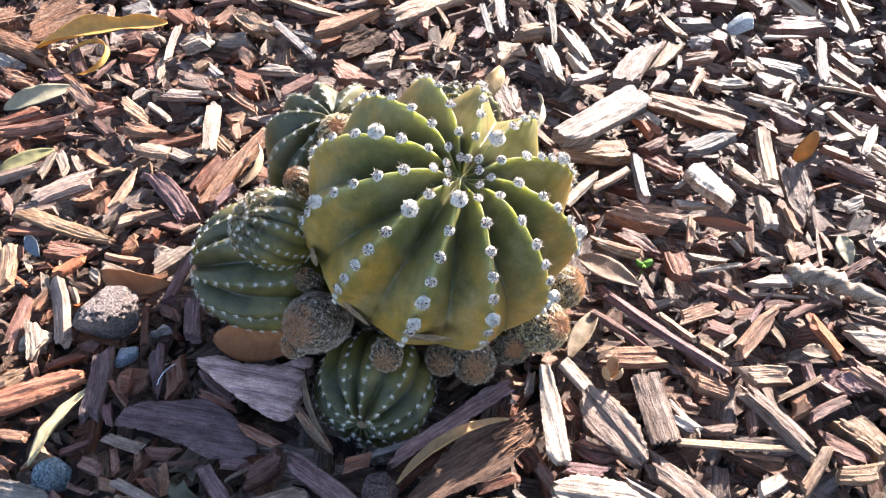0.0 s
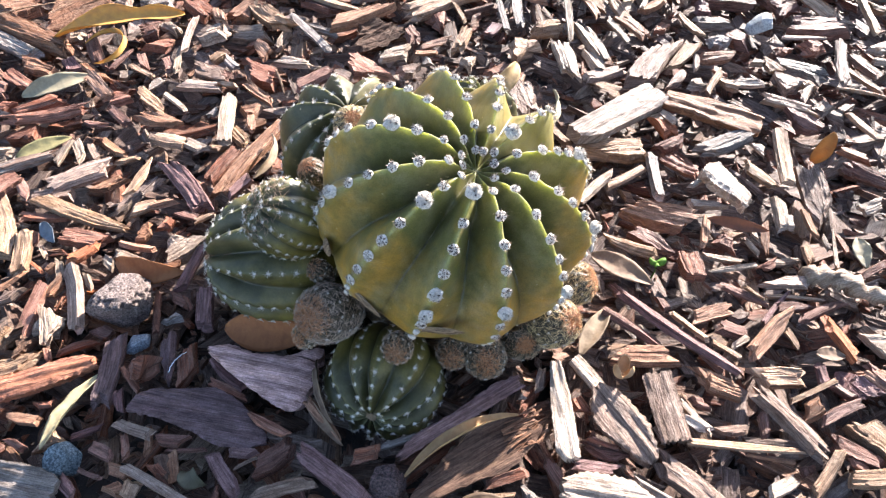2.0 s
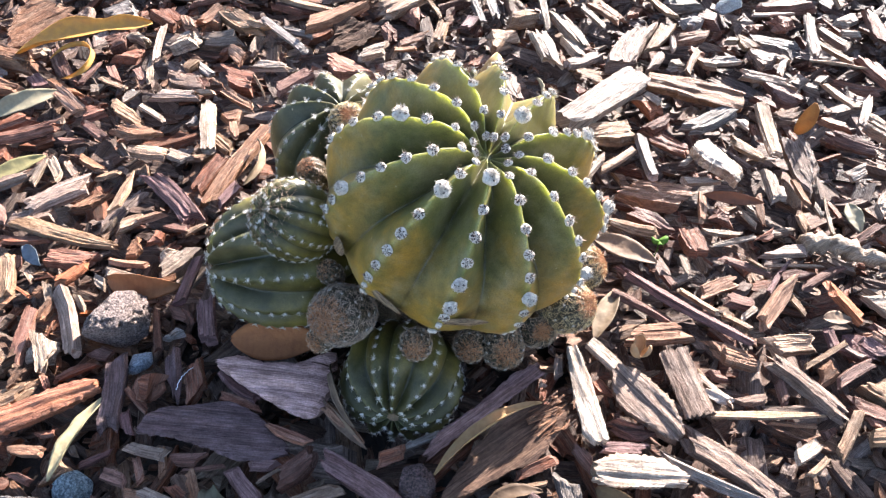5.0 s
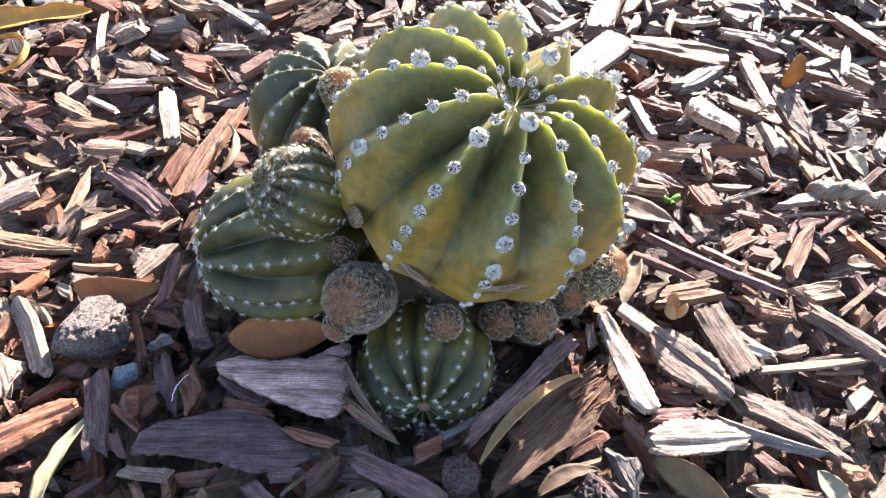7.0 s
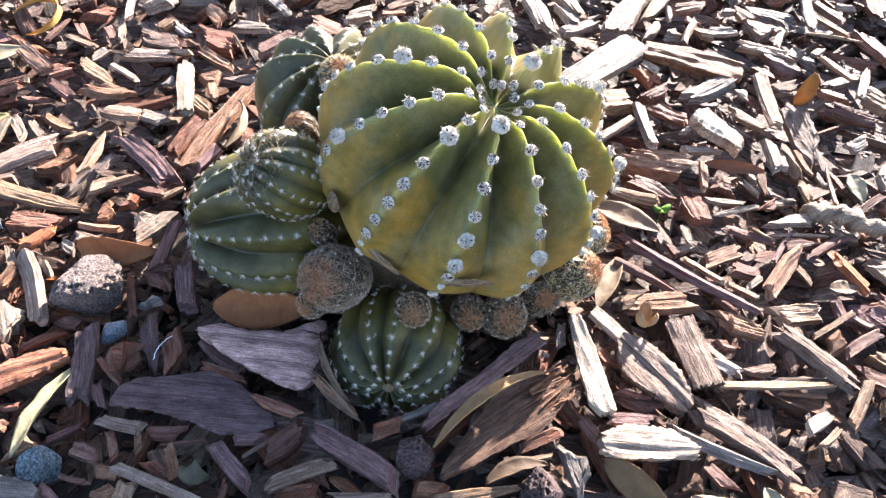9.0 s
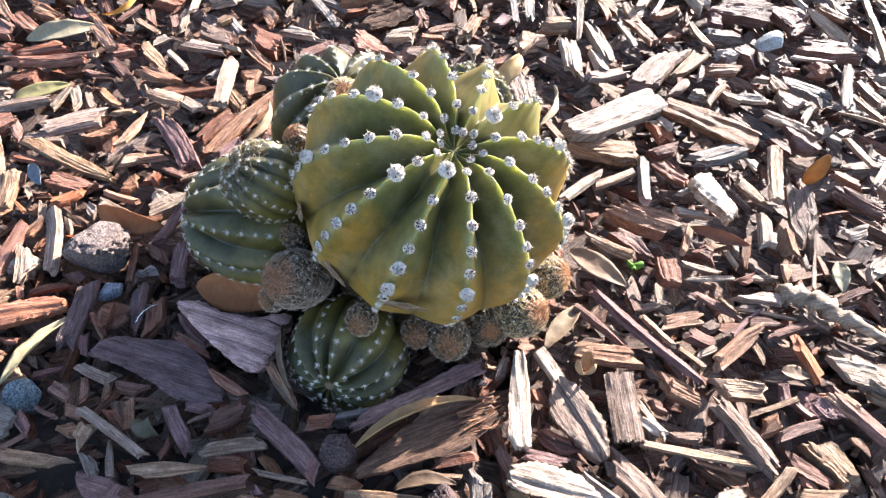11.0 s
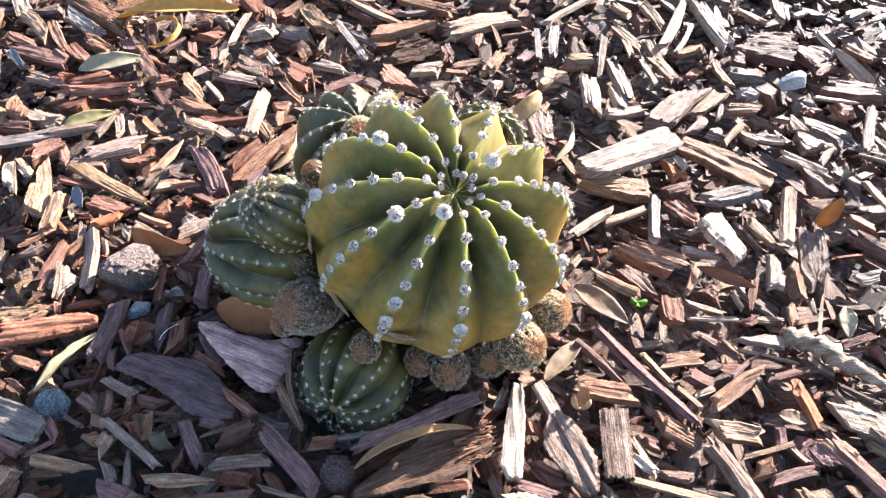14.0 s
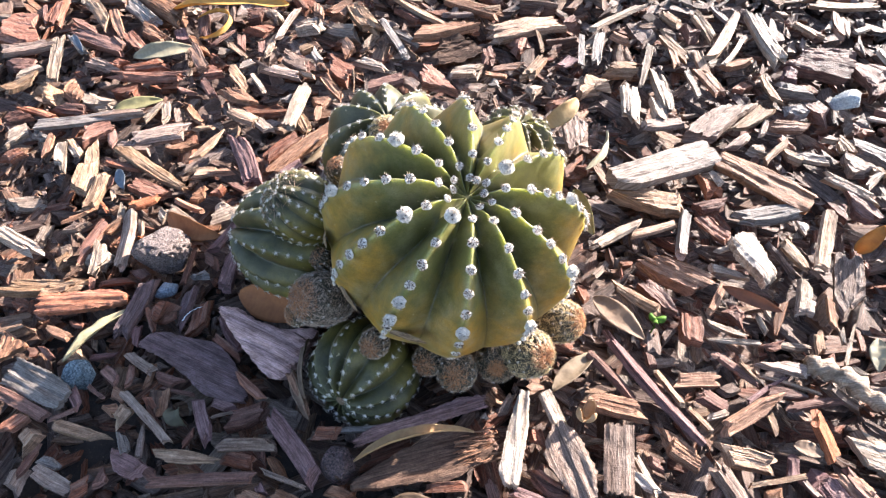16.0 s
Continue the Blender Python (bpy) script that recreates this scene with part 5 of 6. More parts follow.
C("t", 0.2185, 0.1725, -5, 0.0733, 0.0058, 0.0, 0.004)
C("b", 0.2335, 0.1665, -9, 0.0314, 0.0029)
C("w", 0.1925, 0.1930, -55, 0.0294, 0.0047)
C("g", 0.2145, 0.1840, 5, 0.0231, 0.0065)
C("t", 0.2945, 0.1525, 2, 0.0350, 0.0112, 0.0, 0.002)
C("w", 0.1255, 0.2205, -58, 0.0319, 0.0094, 0.0, 0.005, 0.05)
C("b", 0.2330, 0.2280, -68, 0.0108, 0.0049)
C("d", 0.2360, 0.1890, 79, 0.0204, 0.0063)
C("d", 0.2565, 0.1605, -67, 0.0076, 0.0100)
C("r", 0.2890, 0.1615, -33, 0.0166, 0.0060)
C("d", 0.1980, 0.2040, -16, 0.0146, 0.0083)
C("b", -0.4245, 0.6535, 31, 0.0453, 0.0348)
C("b", -0.3610, 0.6510, 46, 0.0778, 0.0344, 0.0, 0.003)
C("b", -0.3830, 0.5975, -28, 0.1087, 0.0223, 0.0, 0.004)
C("u", -0.3980, 0.5840, -31, 0.0700, 0.0172)
C("b", -0.3660, 0.5505, -22, 0.0516, 0.0178, 0.0, 0.003)
C("d", -0.3160, 0.5720, -64, 0.0689, 0.0143, 0.0, 0.004)
C("w", -0.3455, 0.6005, 7, 0.0232, 0.0127)
C("p", -0.3335, 0.5560, -52, 0.0278, 0.0127)
C("g", -0.3135, 0.6645, -10, 0.0294, 0.0295)
C("u", -0.2795, 0.6695, 33, 0.0347, 0.0227)
C("r", -0.2330, 0.6615, -51, 0.0476, 0.0239)
C("w", -0.2555, 0.6240, 51, 0.0206, 0.0231)
C("g", -0.2290, 0.6045, -87, 0.0691, 0.0073, 0.0, 0.003)
C("w", -0.2315, 0.5635, -83, 0.0433, 0.0063)
C("w", -0.2070, 0.6155, 20, 0.0320, 0.0229)
C("b", -0.2050, 0.6355, -68, 0.0314, 0.0131, 0.0, 0.003)
C("b", -0.1850, 0.6515, 44, 0.0389, 0.0281)
C("t", -0.1500, 0.6390, -49, 0.0738, 0.0229, 0.0, 0.003)
C("u", -0.1825, 0.5640, -47, 0.0248, 0.0085)
C("t", -0.1960, 0.5695, 58, 0.0153, 0.0123)
C("d", -0.1940, 0.5495, -27, 0.0470, 0.0160)
C("r", -0.1505, 0.5490, -25, 0.0430, 0.0217)
C("b", -0.1535, 0.5865, -53, 0.0314, 0.0132)
C("t", -0.2610, 0.5435, -34, 0.0338, 0.0054, 0.0, 0.003)
C("w", -0.2755, 0.5400, 9, 0.0132, 0.0106)
C("d", -0.2700, 0.6160, 23, 0.0260, 0.0241)
C("r", -0.2575, 0.5915, -6, 0.0311, 0.0201)
C("d", -0.2870, 0.5610, 63, 0.0358, 0.0059)
C("d", -0.2640, 0.5595, -66, 0.0295, 0.0079)
C("d", -0.2405, 0.5595, -64, 0.0300, 0.0101)
C("t", -0.0935, 0.6650, -26, 0.0787, 0.0089, 0.0, 0.002)
C("d", -0.1025, 0.6615, -28, 0.0443, 0.0129)
C("b", -0.0580, 0.6355, 32, 0.0777, 0.0226, 0.0, 0.007)
C("k", -0.0470, 0.6185, 35, 0.0710, 0.0380)
C("u", -0.1090, 0.6140, -50, 0.0753, 0.0095, 0.0, 0.003)
C("u", -0.0960, 0.6175, -24, 0.0372, 0.0077)
C("r", -0.0450, 0.5525, -37, 0.0578, 0.0292, 0.0, 0.003)
C("w", -0.0180, 0.5750, 24, 0.0394, 0.0149, 0.0, 0.003)
C("b", 0.0120, 0.5805, 12, 0.0245, 0.0064)
C("t", 0.0270, 0.6765, 32, 0.0921, 0.0330, 0.0, 0.003)
C("r", 0.0260, 0.6420, 8, 0.0283, 0.0338)
C("d", -0.0040, 0.6125, -71, 0.0307, 0.0140)
C("b", 0.0220, 0.5980, 25, 0.0376, 0.0076)
C("t", 0.0475, 0.6050, 75, 0.0434, 0.0137)
C("t", 0.0470, 0.6525, -72, 0.0389, 0.0047)
C("p", 0.0815, 0.6225, 57, 0.0275, 0.0112)
C("u", 0.0930, 0.6480, -84, 0.0583, 0.0068)
C("u", 0.1105, 0.6570, -89, 0.0580, 0.0104)
C("t", 0.1350, 0.6305, 15, 0.0415, 0.0227)
C("t", 0.1075, 0.5895, -29, 0.0354, 0.0350)
C("w", 0.0545, 0.5620, 7, 0.0171, 0.0187)
C("g", -0.0050, 0.5535, 11, 0.0265, 0.0151)
C("u", 0.0125, 0.5675, 18, 0.0158, 0.0101)
C("b", 0.1345, 0.6840, -22, 0.0269, 0.0133)
C("g", -0.0690, 0.5435, -33, 0.0239, 0.0113)
C("w", -0.1200, 0.5630, -13, 0.0451, 0.0110)
C("d", -0.0960, 0.5385, 34, 0.0410, 0.0156)
C("g", 0.1040, 0.5160, -76, 0.0597, 0.0257, 0.0, 0.004)
C("w", 0.1515, 0.5705, -83, 0.0614, 0.0199, 0.0, 0.004)
C("t", 0.4875, 0.6560, 86, 0.0782, 0.0090, 0.0, 0.003)
C("g", 0.4505, 0.5690, -66, 0.0416, 0.0095)
C("t", 0.5085, 0.6715, -32, 0.0319, 0.0138)
C("w", 0.4840, 0.6010, 27, 0.0358, 0.0139)
C("w", 0.4750, 0.5760, -5, 0.0221, 0.0097)
C("t", -0.3135, 0.3385, -72, 0.0411, 0.0181, 0.0, 0.002)
C("t", -0.2920, 0.3250, -73, 0.0481, 0.0132, 0.0, 0.003)
C("d", -0.2880, 0.3380, -74, 0.0146, 0.0052)
C("t", -0.2765, 0.3250, -53, 0.0150, 0.0041)
C("r", -0.2500, 0.3390, -13, 0.0369, 0.0152)
C("o", -0.2430, 0.3220, 48, 0.0297, 0.0119, 0.0, 0.004)
C("w", -0.2255, 0.3160, -39, 0.0192, 0.0076)
C("w", -0.2095, 0.3195, -20, 0.0329, 0.0071)
C("w", -0.1760, 0.3340, 49, 0.0369, 0.0229, 0.0, 0.002)
C("p", -0.1600, 0.3100, 78, 0.0471, 0.0083, 0.0, 0.004)
C("b", -0.2065, 0.3465, 53, 0.0214, 0.0130)
C("r", -0.1915, 0.3535, 65, 0.0166, 0.0112)
C("b", -0.2070, 0.3305, -13, 0.0308, 0.0071)
C("b", -0.1805, 0.3110, 16, 0.0218, 0.0080)
C("g", -0.2370, 0.2815, -67, 0.0650, 0.0120, 0.0, 0.004)
C("w", -0.2455, 0.2605, -70, 0.0330, 0.0165, 0.0, 0.005)
C("w", -0.2590, 0.3090, -68, 0.0215, 0.0056)
C("w", -0.2340, 0.2980, -61, 0.0206, 0.0042)
C("o", -0.2275, 0.2895, -6, 0.0091, 0.0036)
C("b", -0.2660, 0.3095, -32, 0.0094, 0.0082)
C("o", -0.2770, 0.3115, -38, 0.0178, 0.0028)
C("b", -0.2895, 0.2955, 45, 0.0297, 0.0066, 0.0, 0.002)
C("g", -0.2885, 0.2860, 40, 0.0248, 0.0126)
C("r", -0.2660, 0.2740, 88, 0.0460, 0.0115, 0.0, 0.003)
C("b", -0.2580, 0.2900, 69, 0.0279, 0.0094)
C("w", -0.2490, 0.2635, 80, 0.0233, 0.0184)
C("k", -0.2660, 0.2605, 85, 0.0211, 0.0117)
C("t", -0.2805, 0.2570, 42, 0.0149, 0.0200)
C("r", -0.2620, 0.2675, -35, 0.0122, 0.0070)
C("d", -0.1635, 0.2820, -25, 0.0233, 0.0072)
C("p", -0.1440, 0.2765, -81, 0.0395, 0.0130, 0.0, 0.002)
C("u", -0.1660, 0.2675, -23, 0.0130, 0.0108)
C("d", -0.1775, 0.2725, -77, 0.0400, 0.0046)
C("d", -0.2115, 0.2565, -25, 0.0166, 0.0098)
C("u", -0.0050, 0.1745, 19, 0.0212, 0.0039)
C("k", -0.0075, 0.1500, -39, 0.0220, 0.0160, 0.0, 0.003)
C("t", 0.0425, 0.1795, 53, 0.0214, 0.0034)
C("w", 0.0805, 0.2070, 63, 0.0067, 0.0050)
C("r", 0.0655, 0.1525, 17, 0.0304, 0.0059, 0.0, 0.002)
C("t", 0.0575, 0.1425, 2, 0.0270, 0.0029)
C("g", 0.0935, 0.2200, 76, 0.0206, 0.0059)
C("d", 0.0975, 0.1560, -59, 0.0211, 0.0081)
C("r", 0.1185, 0.2010, -63, 0.0157, 0.0101)
C("d", 0.1230, 0.1795, -20, 0.0149, 0.0095)
C("p", 0.1220, 0.1590, -8, 0.0303, 0.0069, 0.0, 0.002)
C("u", 0.1710, 0.1340, -30, 0.0645, 0.0077, 0.0, 0.002)
C("g", 0.1860, 0.1440, -46, 0.0800, 0.0160, 0.0, 0.003)
C("u", 0.0825, 0.1345, -81, 0.0314, 0.0136, 0.0, 0.006)
C("k", 0.0640, 0.1300, 0, 0.0240, 0.0085)
C("k", 0.1465, 0.1195, -77, 0.0133, 0.0148)
C("t", 0.1630, 0.1040, -13, 0.0432, 0.0136, 0.0, 0.003)
C("b", 0.2075, 0.1065, -87, 0.0190, 0.0133)
C("w", 0.2185, 0.0980, 26, 0.0367, 0.0088)
C("d", 0.1650, 0.1215, -58, 0.0225, 0.0089)
C("w", 0.2360, 0.1480, 24, 0.0242, 0.0080)
C("t", 0.2380, 0.1380, 31, 0.0233, 0.0047)
C("r", 0.1290, 0.1755, -19, 0.0212, 0.0033)
C("d", 0.1340, 0.1685, -9, 0.0324, 0.0089)
C("t", -0.1810, 0.1265, -1, 0.0420, 0.0084)
C("d", -0.2005, 0.1340, 39, 0.0192, 0.0032)
C("u", -0.1900, 0.1035, -3, 0.0180, 0.0055)
C("t", 0.0245, 0.1260, 2, 0.0490, 0.0076, 0.0, 0.002)
C("b", 0.0015, 0.1320, -5, 0.0211, 0.0085)
C("g", 0.0365, 0.1185, 7, 0.0232, 0.0057)
C("b", -0.0020, 0.1185, -16, 0.0187, 0.0048)
C("r", -0.5030, 0.5225, 7, 0.0564, 0.0524)
C("b", -0.5140, 0.5575, -21, 0.0472, 0.0164)
C("d", -0.4940, 0.5475, -55, 0.0380, 0.0042)
C("r", -0.4840, 0.5550, -67, 0.0565, 0.0155, 0.0, 0.002)
C("t", -0.4400, 0.5680, -38, 0.0684, 0.0145, 0.0, 0.002)
C("b", -0.4095, 0.5535, -49, 0.0652, 0.0111)
C("d", -0.4135, 0.5245, -13, 0.0750, 0.0184)
C("r", -0.4405, 0.5410, -20, 0.0414, 0.0079, 0.0, 0.002)
C("g", -0.4740, 0.4895, 34, 0.0555, 0.0159, 0.0, 0.003)
C("w", -0.4405, 0.4820, -63, 0.0738, 0.0122)
C("u", -0.4310, 0.5095, -37, 0.0378, 0.0073)
C("d", -0.4695, 0.4660, 18, 0.0389, 0.0199)
C("w", -0.4515, 0.4555, 45, 0.0269, 0.0086)
C("t", -0.4450, 0.4345, 52, 0.0392, 0.0126, 0.0, 0.002)
C("g", -0.3865, 0.4870, -18, 0.0452, 0.0164)
C("r", -0.3720, 0.4940, -8, 0.0141, 0.0141)
C("t", -0.4170, 0.4325, 31, 0.0328, 0.0298)
C("b", -0.3905, 0.4400, -85, 0.0361, 0.0170)
C("w", -0.3610, 0.4335, -12, 0.0430, 0.0196)
C("d", -0.3795, 0.4160, 5, 0.0472, 0.0127)
C("o", -0.4060, 0.4045, -7, 0.0423, 0.0080)
C("d", -0.4185, 0.3905, 40, 0.0298, 0.0146)
C("u", -0.3480, 0.4045, 29, 0.0980, 0.0114, 0.0, 0.003)
C("r", -0.3360, 0.3930, 50, 0.0341, 0.0218, 0.0, 0.002)
C("w", -0.4070, 0.3700, 65, 0.0286, 0.0159)
C("u", -0.3830, 0.3745, 52, 0.0164, 0.0152)
C("w", -0.477, 0.602, -51, 0.074, 0.014)
C("w", -0.346, 0.354, -59, 0.039, 0.008)
C("t", -0.343, 0.370, -35, 0.029, 0.007)
C("b", -0.039, 0.698, -13, 0.070, 0.014)
C("d", -0.193, 0.689, 20, 0.045, 0.014)
C("d", -0.020, 0.723, 38, 0.028, 0.026)
C("t", -0.015, 0.696, 28, 0.021, 0.011)
C("w", 0.125, 0.724, 53, 0.090, 0.011)
C("d", 0.076, 0.701, 71, 0.027, 0.014)
C("t", 0.498, 0.726, -98, 0.106, 0.007)
C("t", 0.382, 0.820, 17, 0.087, 0.013)
C("u", 0.515, 0.806, -95, 0.052, 0.011)
C("t", 0.390, 0.345, 43, 0.024, 0.006)
C("w", 0.367, 0.241, -17, 0.080, 0.027)
C("d", 0.341, 0.209, -44, 0.063, 0.012)
C("b", 0.332, 0.193, -41, 0.016, 0.006)
C("t", 0.353, 0.227, -27, 0.015, 0.007)
C("b", 0.374, 0.284, -61, 0.010, 0.008)
C("r", 0.475, 0.510, -82, 0.079, 0.016)
C("t", 0.432, 0.434, -55, 0.027, 0.020)
C("w", 0.533, 0.477, -64, 0.035, 0.012)
C("w", 0.403, 0.353, 40, 0.056, 0.010)
C("w", 0.505, 0.508, 2, 0.043, 0.007)
C("t", 0.467, 0.437, -45, 0.026, 0.011)
C("b", 0.454, 0.398, -36, 0.043, 0.010)
C("b", 0.512, 0.442, -28, 0.018, 0.008)
C("b", 0.401, 0.338, -69, 0.026, 0.011)
C("t", 0.430, 0.342, -80, 0.018, 0.006)
C("w", -0.326, 0.258, -18, 0.060, 0.013)
C("t", -0.279, 0.225, 16, 0.071, 0.014)
C("b", -0.268, 0.174, 109, 0.031, 0.019)
C("d", -0.234, 0.135, -11, 0.048, 0.009)
C("r", -0.230, 0.119, 63, 0.022, 0.012)
C("t", -0.215, 0.113, 70, 0.019, 0.016)
C("d", -0.203, 0.098, 80, 0.029, 0.006)
C("g", -0.182, 0.093, -10, 0.031, 0.010)
C("g", -0.205, 0.087, 95, 0.017, 0.012)
C("r", -0.163, 0.092, 48, 0.020, 0.012)
C("d", -0.151, 0.102, 87, 0.015, 0.008)
C("b", -0.369, 0.366, 110, 0.030, 0.008)
C("w", -0.351, 0.358, 119, 0.034, 0.009)
C("r", -0.393, 0.344, 52, 0.025, 0.013)
C("w", -0.341, 0.364, -38, 0.023, 0.006)
C("n", -0.1955, 0.2265, -83, 0.0600, 0.0130, 0.0, 0.004)
C("r", -0.1735, 0.2245, -5, 0.0240, 0.0160, 0.012, 0.008)
C("n", -0.1595, 0.2325, -78, 0.0420, 0.0094, 0.0, 0.003)
C("r", -0.1455, 0.2290, -75, 0.0352, 0.0130, 0.0, 0.003)
C("r", -0.1800, 0.2180, -48, 0.0241, 0.0048, 0.0, 0.001)
C("p", -0.1845, 0.2035, -70, 0.0202, 0.0066, 0.0, 0.000)
C("g", -0.1675, 0.1820, -20, 0.0288, 0.0066, 0.0, 0.006)
C("r", -0.1715, 0.1730, -69, 0.0193, 0.0048, 0.0, 0.000)
C("b", -0.1585, 0.1770, -81, 0.0202, 0.0047, 0.0, 0.000)
C("d", -0.1420, 0.1750, -5, 0.0221, 0.0075, 0.0, 0.003)
C("d", -0.1340, 0.1705, 2, 0.0280, 0.0029, 0.0, 0.001)
C("r", -0.1485, 0.1580, -42, 0.0149, 0.0068, 0.0, 0.001)
C("b", -0.1390, 0.1600, -73, 0.0209, 0.0076, 0.0, 0.000)
C("g", -0.1405, 0.1445, -28, 0.0577, 0.0068, 0.0, 0.007)
C("t", -0.1600, 0.1425, 77, 0.0175, 0.0104, 0.0, 0.004)
C("p", -0.1060, 0.1545, -50, 0.0376, 0.0102, 0.0, 0.002)
C("p", -0.0970, 0.1675, -9, 0.0202, 0.0066, 0.0, 0.003)
C("d", -0.0770, 0.1640, 35, 0.0316, 0.0138, 0.0, 0.003)
C("g", -0.0930, 0.1605, 27, 0.0157, 0.0021, 0.0, 0.006)
C("p", -0.0380, 0.1520, -36, 0.0616, 0.0125, 0.0, 0.005)
C("g", -0.0680, 0.1445, 16, 0.0396, 0.0084, 0.0, 0.007)
C("t", -0.1020, 0.1265, 9, 0.0446, 0.0090, 0.0, 0.007)
C("r", -0.0705, 0.1345, 2, 0.0250, 0.0087, 0.0, 0.003)
C("u", -0.1485, 0.1270, -47, 0.0191, 0.0061, 0.0, 0.004)
C("g", -0.1390, 0.1305, -67, 0.0251, 0.0048, 0.0, 0.002)
C("d", -0.1090, 0.1400, 76, 0.0165, 0.0042, 0.0, 0.002)
C("p", -0.1405, 0.1130, -12, 0.0296, 0.0130, 0.0, 0.004)
C("d", -0.0860, 0.1165, 18, 0.0674, 0.0076, 0.0, 0.005)
C("g", -0.0375, 0.1300, -7, 0.0352, 0.0037, 0.0, 0.005)
C("b", -0.0290, 0.1195, -8, 0.0222, 0.0086, 0.0, 0.002)
C("r", -0.0820, 0.1825, -28, 0.0318, 0.0068, 0.0, 0.012)
C("r", -0.1145, 0.2110, -22, 0.0314, 0.0066, 0.0, 0.002)
C("p", -0.1180, 0.2225, -39, 0.0362, 0.0076, 0.0, 0.001)
C("b", -0.0495, 0.1900, -48, 0.0375, 0.0068, 0.0, 0.004)
C("r", -0.0210, 0.1660, 11, 0.0204, 0.0109, 0.0, 0.004)
C("u", -0.0010, 0.1750, 18, 0.0253, 0.0039, 0.0, 0.003)
C("d", -0.1230, 0.1130, -21, 0.0171, 0.0066, 0.0, 0.000)
C("b", -0.0535, 0.1145, -3, 0.0190, 0.0095, 0.0, 0.001)
C("b", -0.0995, 0.1195, -2, 0.0230, 0.0067, 0.0, 0.000)
C("p", -0.0490, 0.1215, -41, 0.0106, 0.0061, 0.0, 0.000)
C("d", -0.1390, 0.1470, -41, 0.0213, 0.0061, 0.0, -0.001)
C("r", -0.0940, 0.1225, -27, 0.0201, 0.0052, 0.0, -0.001)
C("b", -0.0450, 0.1380, -45, 0.0198, 0.0068, 0.0, -0.001)
C("d", -0.0605, 0.1440, -47, 0.0191, 0.0068, 0.0, 0.000)


def plate(kind, label, x, y, z, yaw, L, T, up, low, seed, tilt=(0, 0), droop=0.0, jag=0.0012, name="wood_chip"):
    """A broad split piece, told by its outline: (share of the length, metres from the axis) along both edges; uneven fibres on top, ragged edges."""
    r = np.random.default_rng(seed)
    nu, nv = 56, 26
    off = r.uniform(-40, 40)
    verts, loops = [], 2 * nv
    along = [i / (nu - 1) for i in range(nu)]
    tooth = np.repeat(r.uniform(0, 1, nv // 2) ** 2, 2) * jag * 3
    for u in along:
        hi = np.interp(u, [q[0] for q in up], [q[1] for q in up]) + jag * noise.noise((u * 26, off, 0)) + 0.3 * jag * noise.noise((u * 44, off, 5))
        lo = np.interp(u, [q[0] for q in low], [q[1] for q in low]) + jag * noise.noise((u * 26, off, 9)) + 0.3 * jag * noise.noise((u * 44, off, 7))
        ring = []
        for j in range(loops):
            top = j < nv
            k = j / (nv - 1) if top else (loops - 1 - j) / (nv - 1)
            inset = 0.0 if top else 0.06
            v = lo + (hi - lo) * (k * (1 - 2 * inset) + inset)
            px = (u - 0.5) * L
            px += (tooth[int(k * (nv - 1))] * (1 if u < 0.5 else -1) + jag * noise.noise((k * 9, off, u))) * max(0, 1 - min(u, 1 - u) * 6)
            rim = min(1, 5 * min(k, 1 - k) + 0.25)
            fibre = 0.0014 * noise.noise((px * 16 + off, v * 260, 1)) + 0.0012 * noise.noise((px * 60, v * 120 + off, 2)) + 0.0018 * noise.noise((px * 18, v * 45 + off, 3))
            step = 0.0010 * min(1, max(0, noise.noise((px * 6 + off, v * 130, 6)) * 5))
            h = (T / 2 * (0.62 + 0.38 * rim) + (fibre - step) * min(1, T / 0.007)) if top else -T / 2
            h -= droop * max(0, (u - 0.78) / 0.22) ** 2
            ring.append((px, v, h))
        verts += ring
    faces = [(i * loops + j, (i + 1) * loops + j, (i + 1) * loops + (j + 1) % loops, i * loops + (j + 1) % loops) for i in range(nu - 1) for j in range(loops)]
    faces += [tuple(range(loops)), tuple((nu - 1) * loops + j for j in reversed(range(loops)))]
    u0 = r.uniform(0, 5)
    uvs = [(u0 + verts[q][0], u0 + verts[q][1] + (verts[q][2] if k >= (nu - 1) * loops or q % loops in (0, nv - 1) else 0)) for k, f in enumerate(faces) for q in f]
    ob = new(name, mesh_of(name, verts, faces, WOOD[kind], uvs))
    ob.data.polygons.foreach_set("use_smooth", [True] * len(faces))
    ob.data.set_sharp_from_angle(angle=radians(30))
    ob.matrix_world = pose(x, y, z, 0, 0, yaw) @ pose(0, 0, 0, tilt[0], tilt[1], 0)
    PLACED.append((x, y, math.cos(radians(yaw)), math.sin(radians(yaw)), L / 2, max(q[1] for q in up) / 2 - min(q[1] for q in low) / 2))
    return tagged(ob, label, "wood chip", "chips in the mulch")


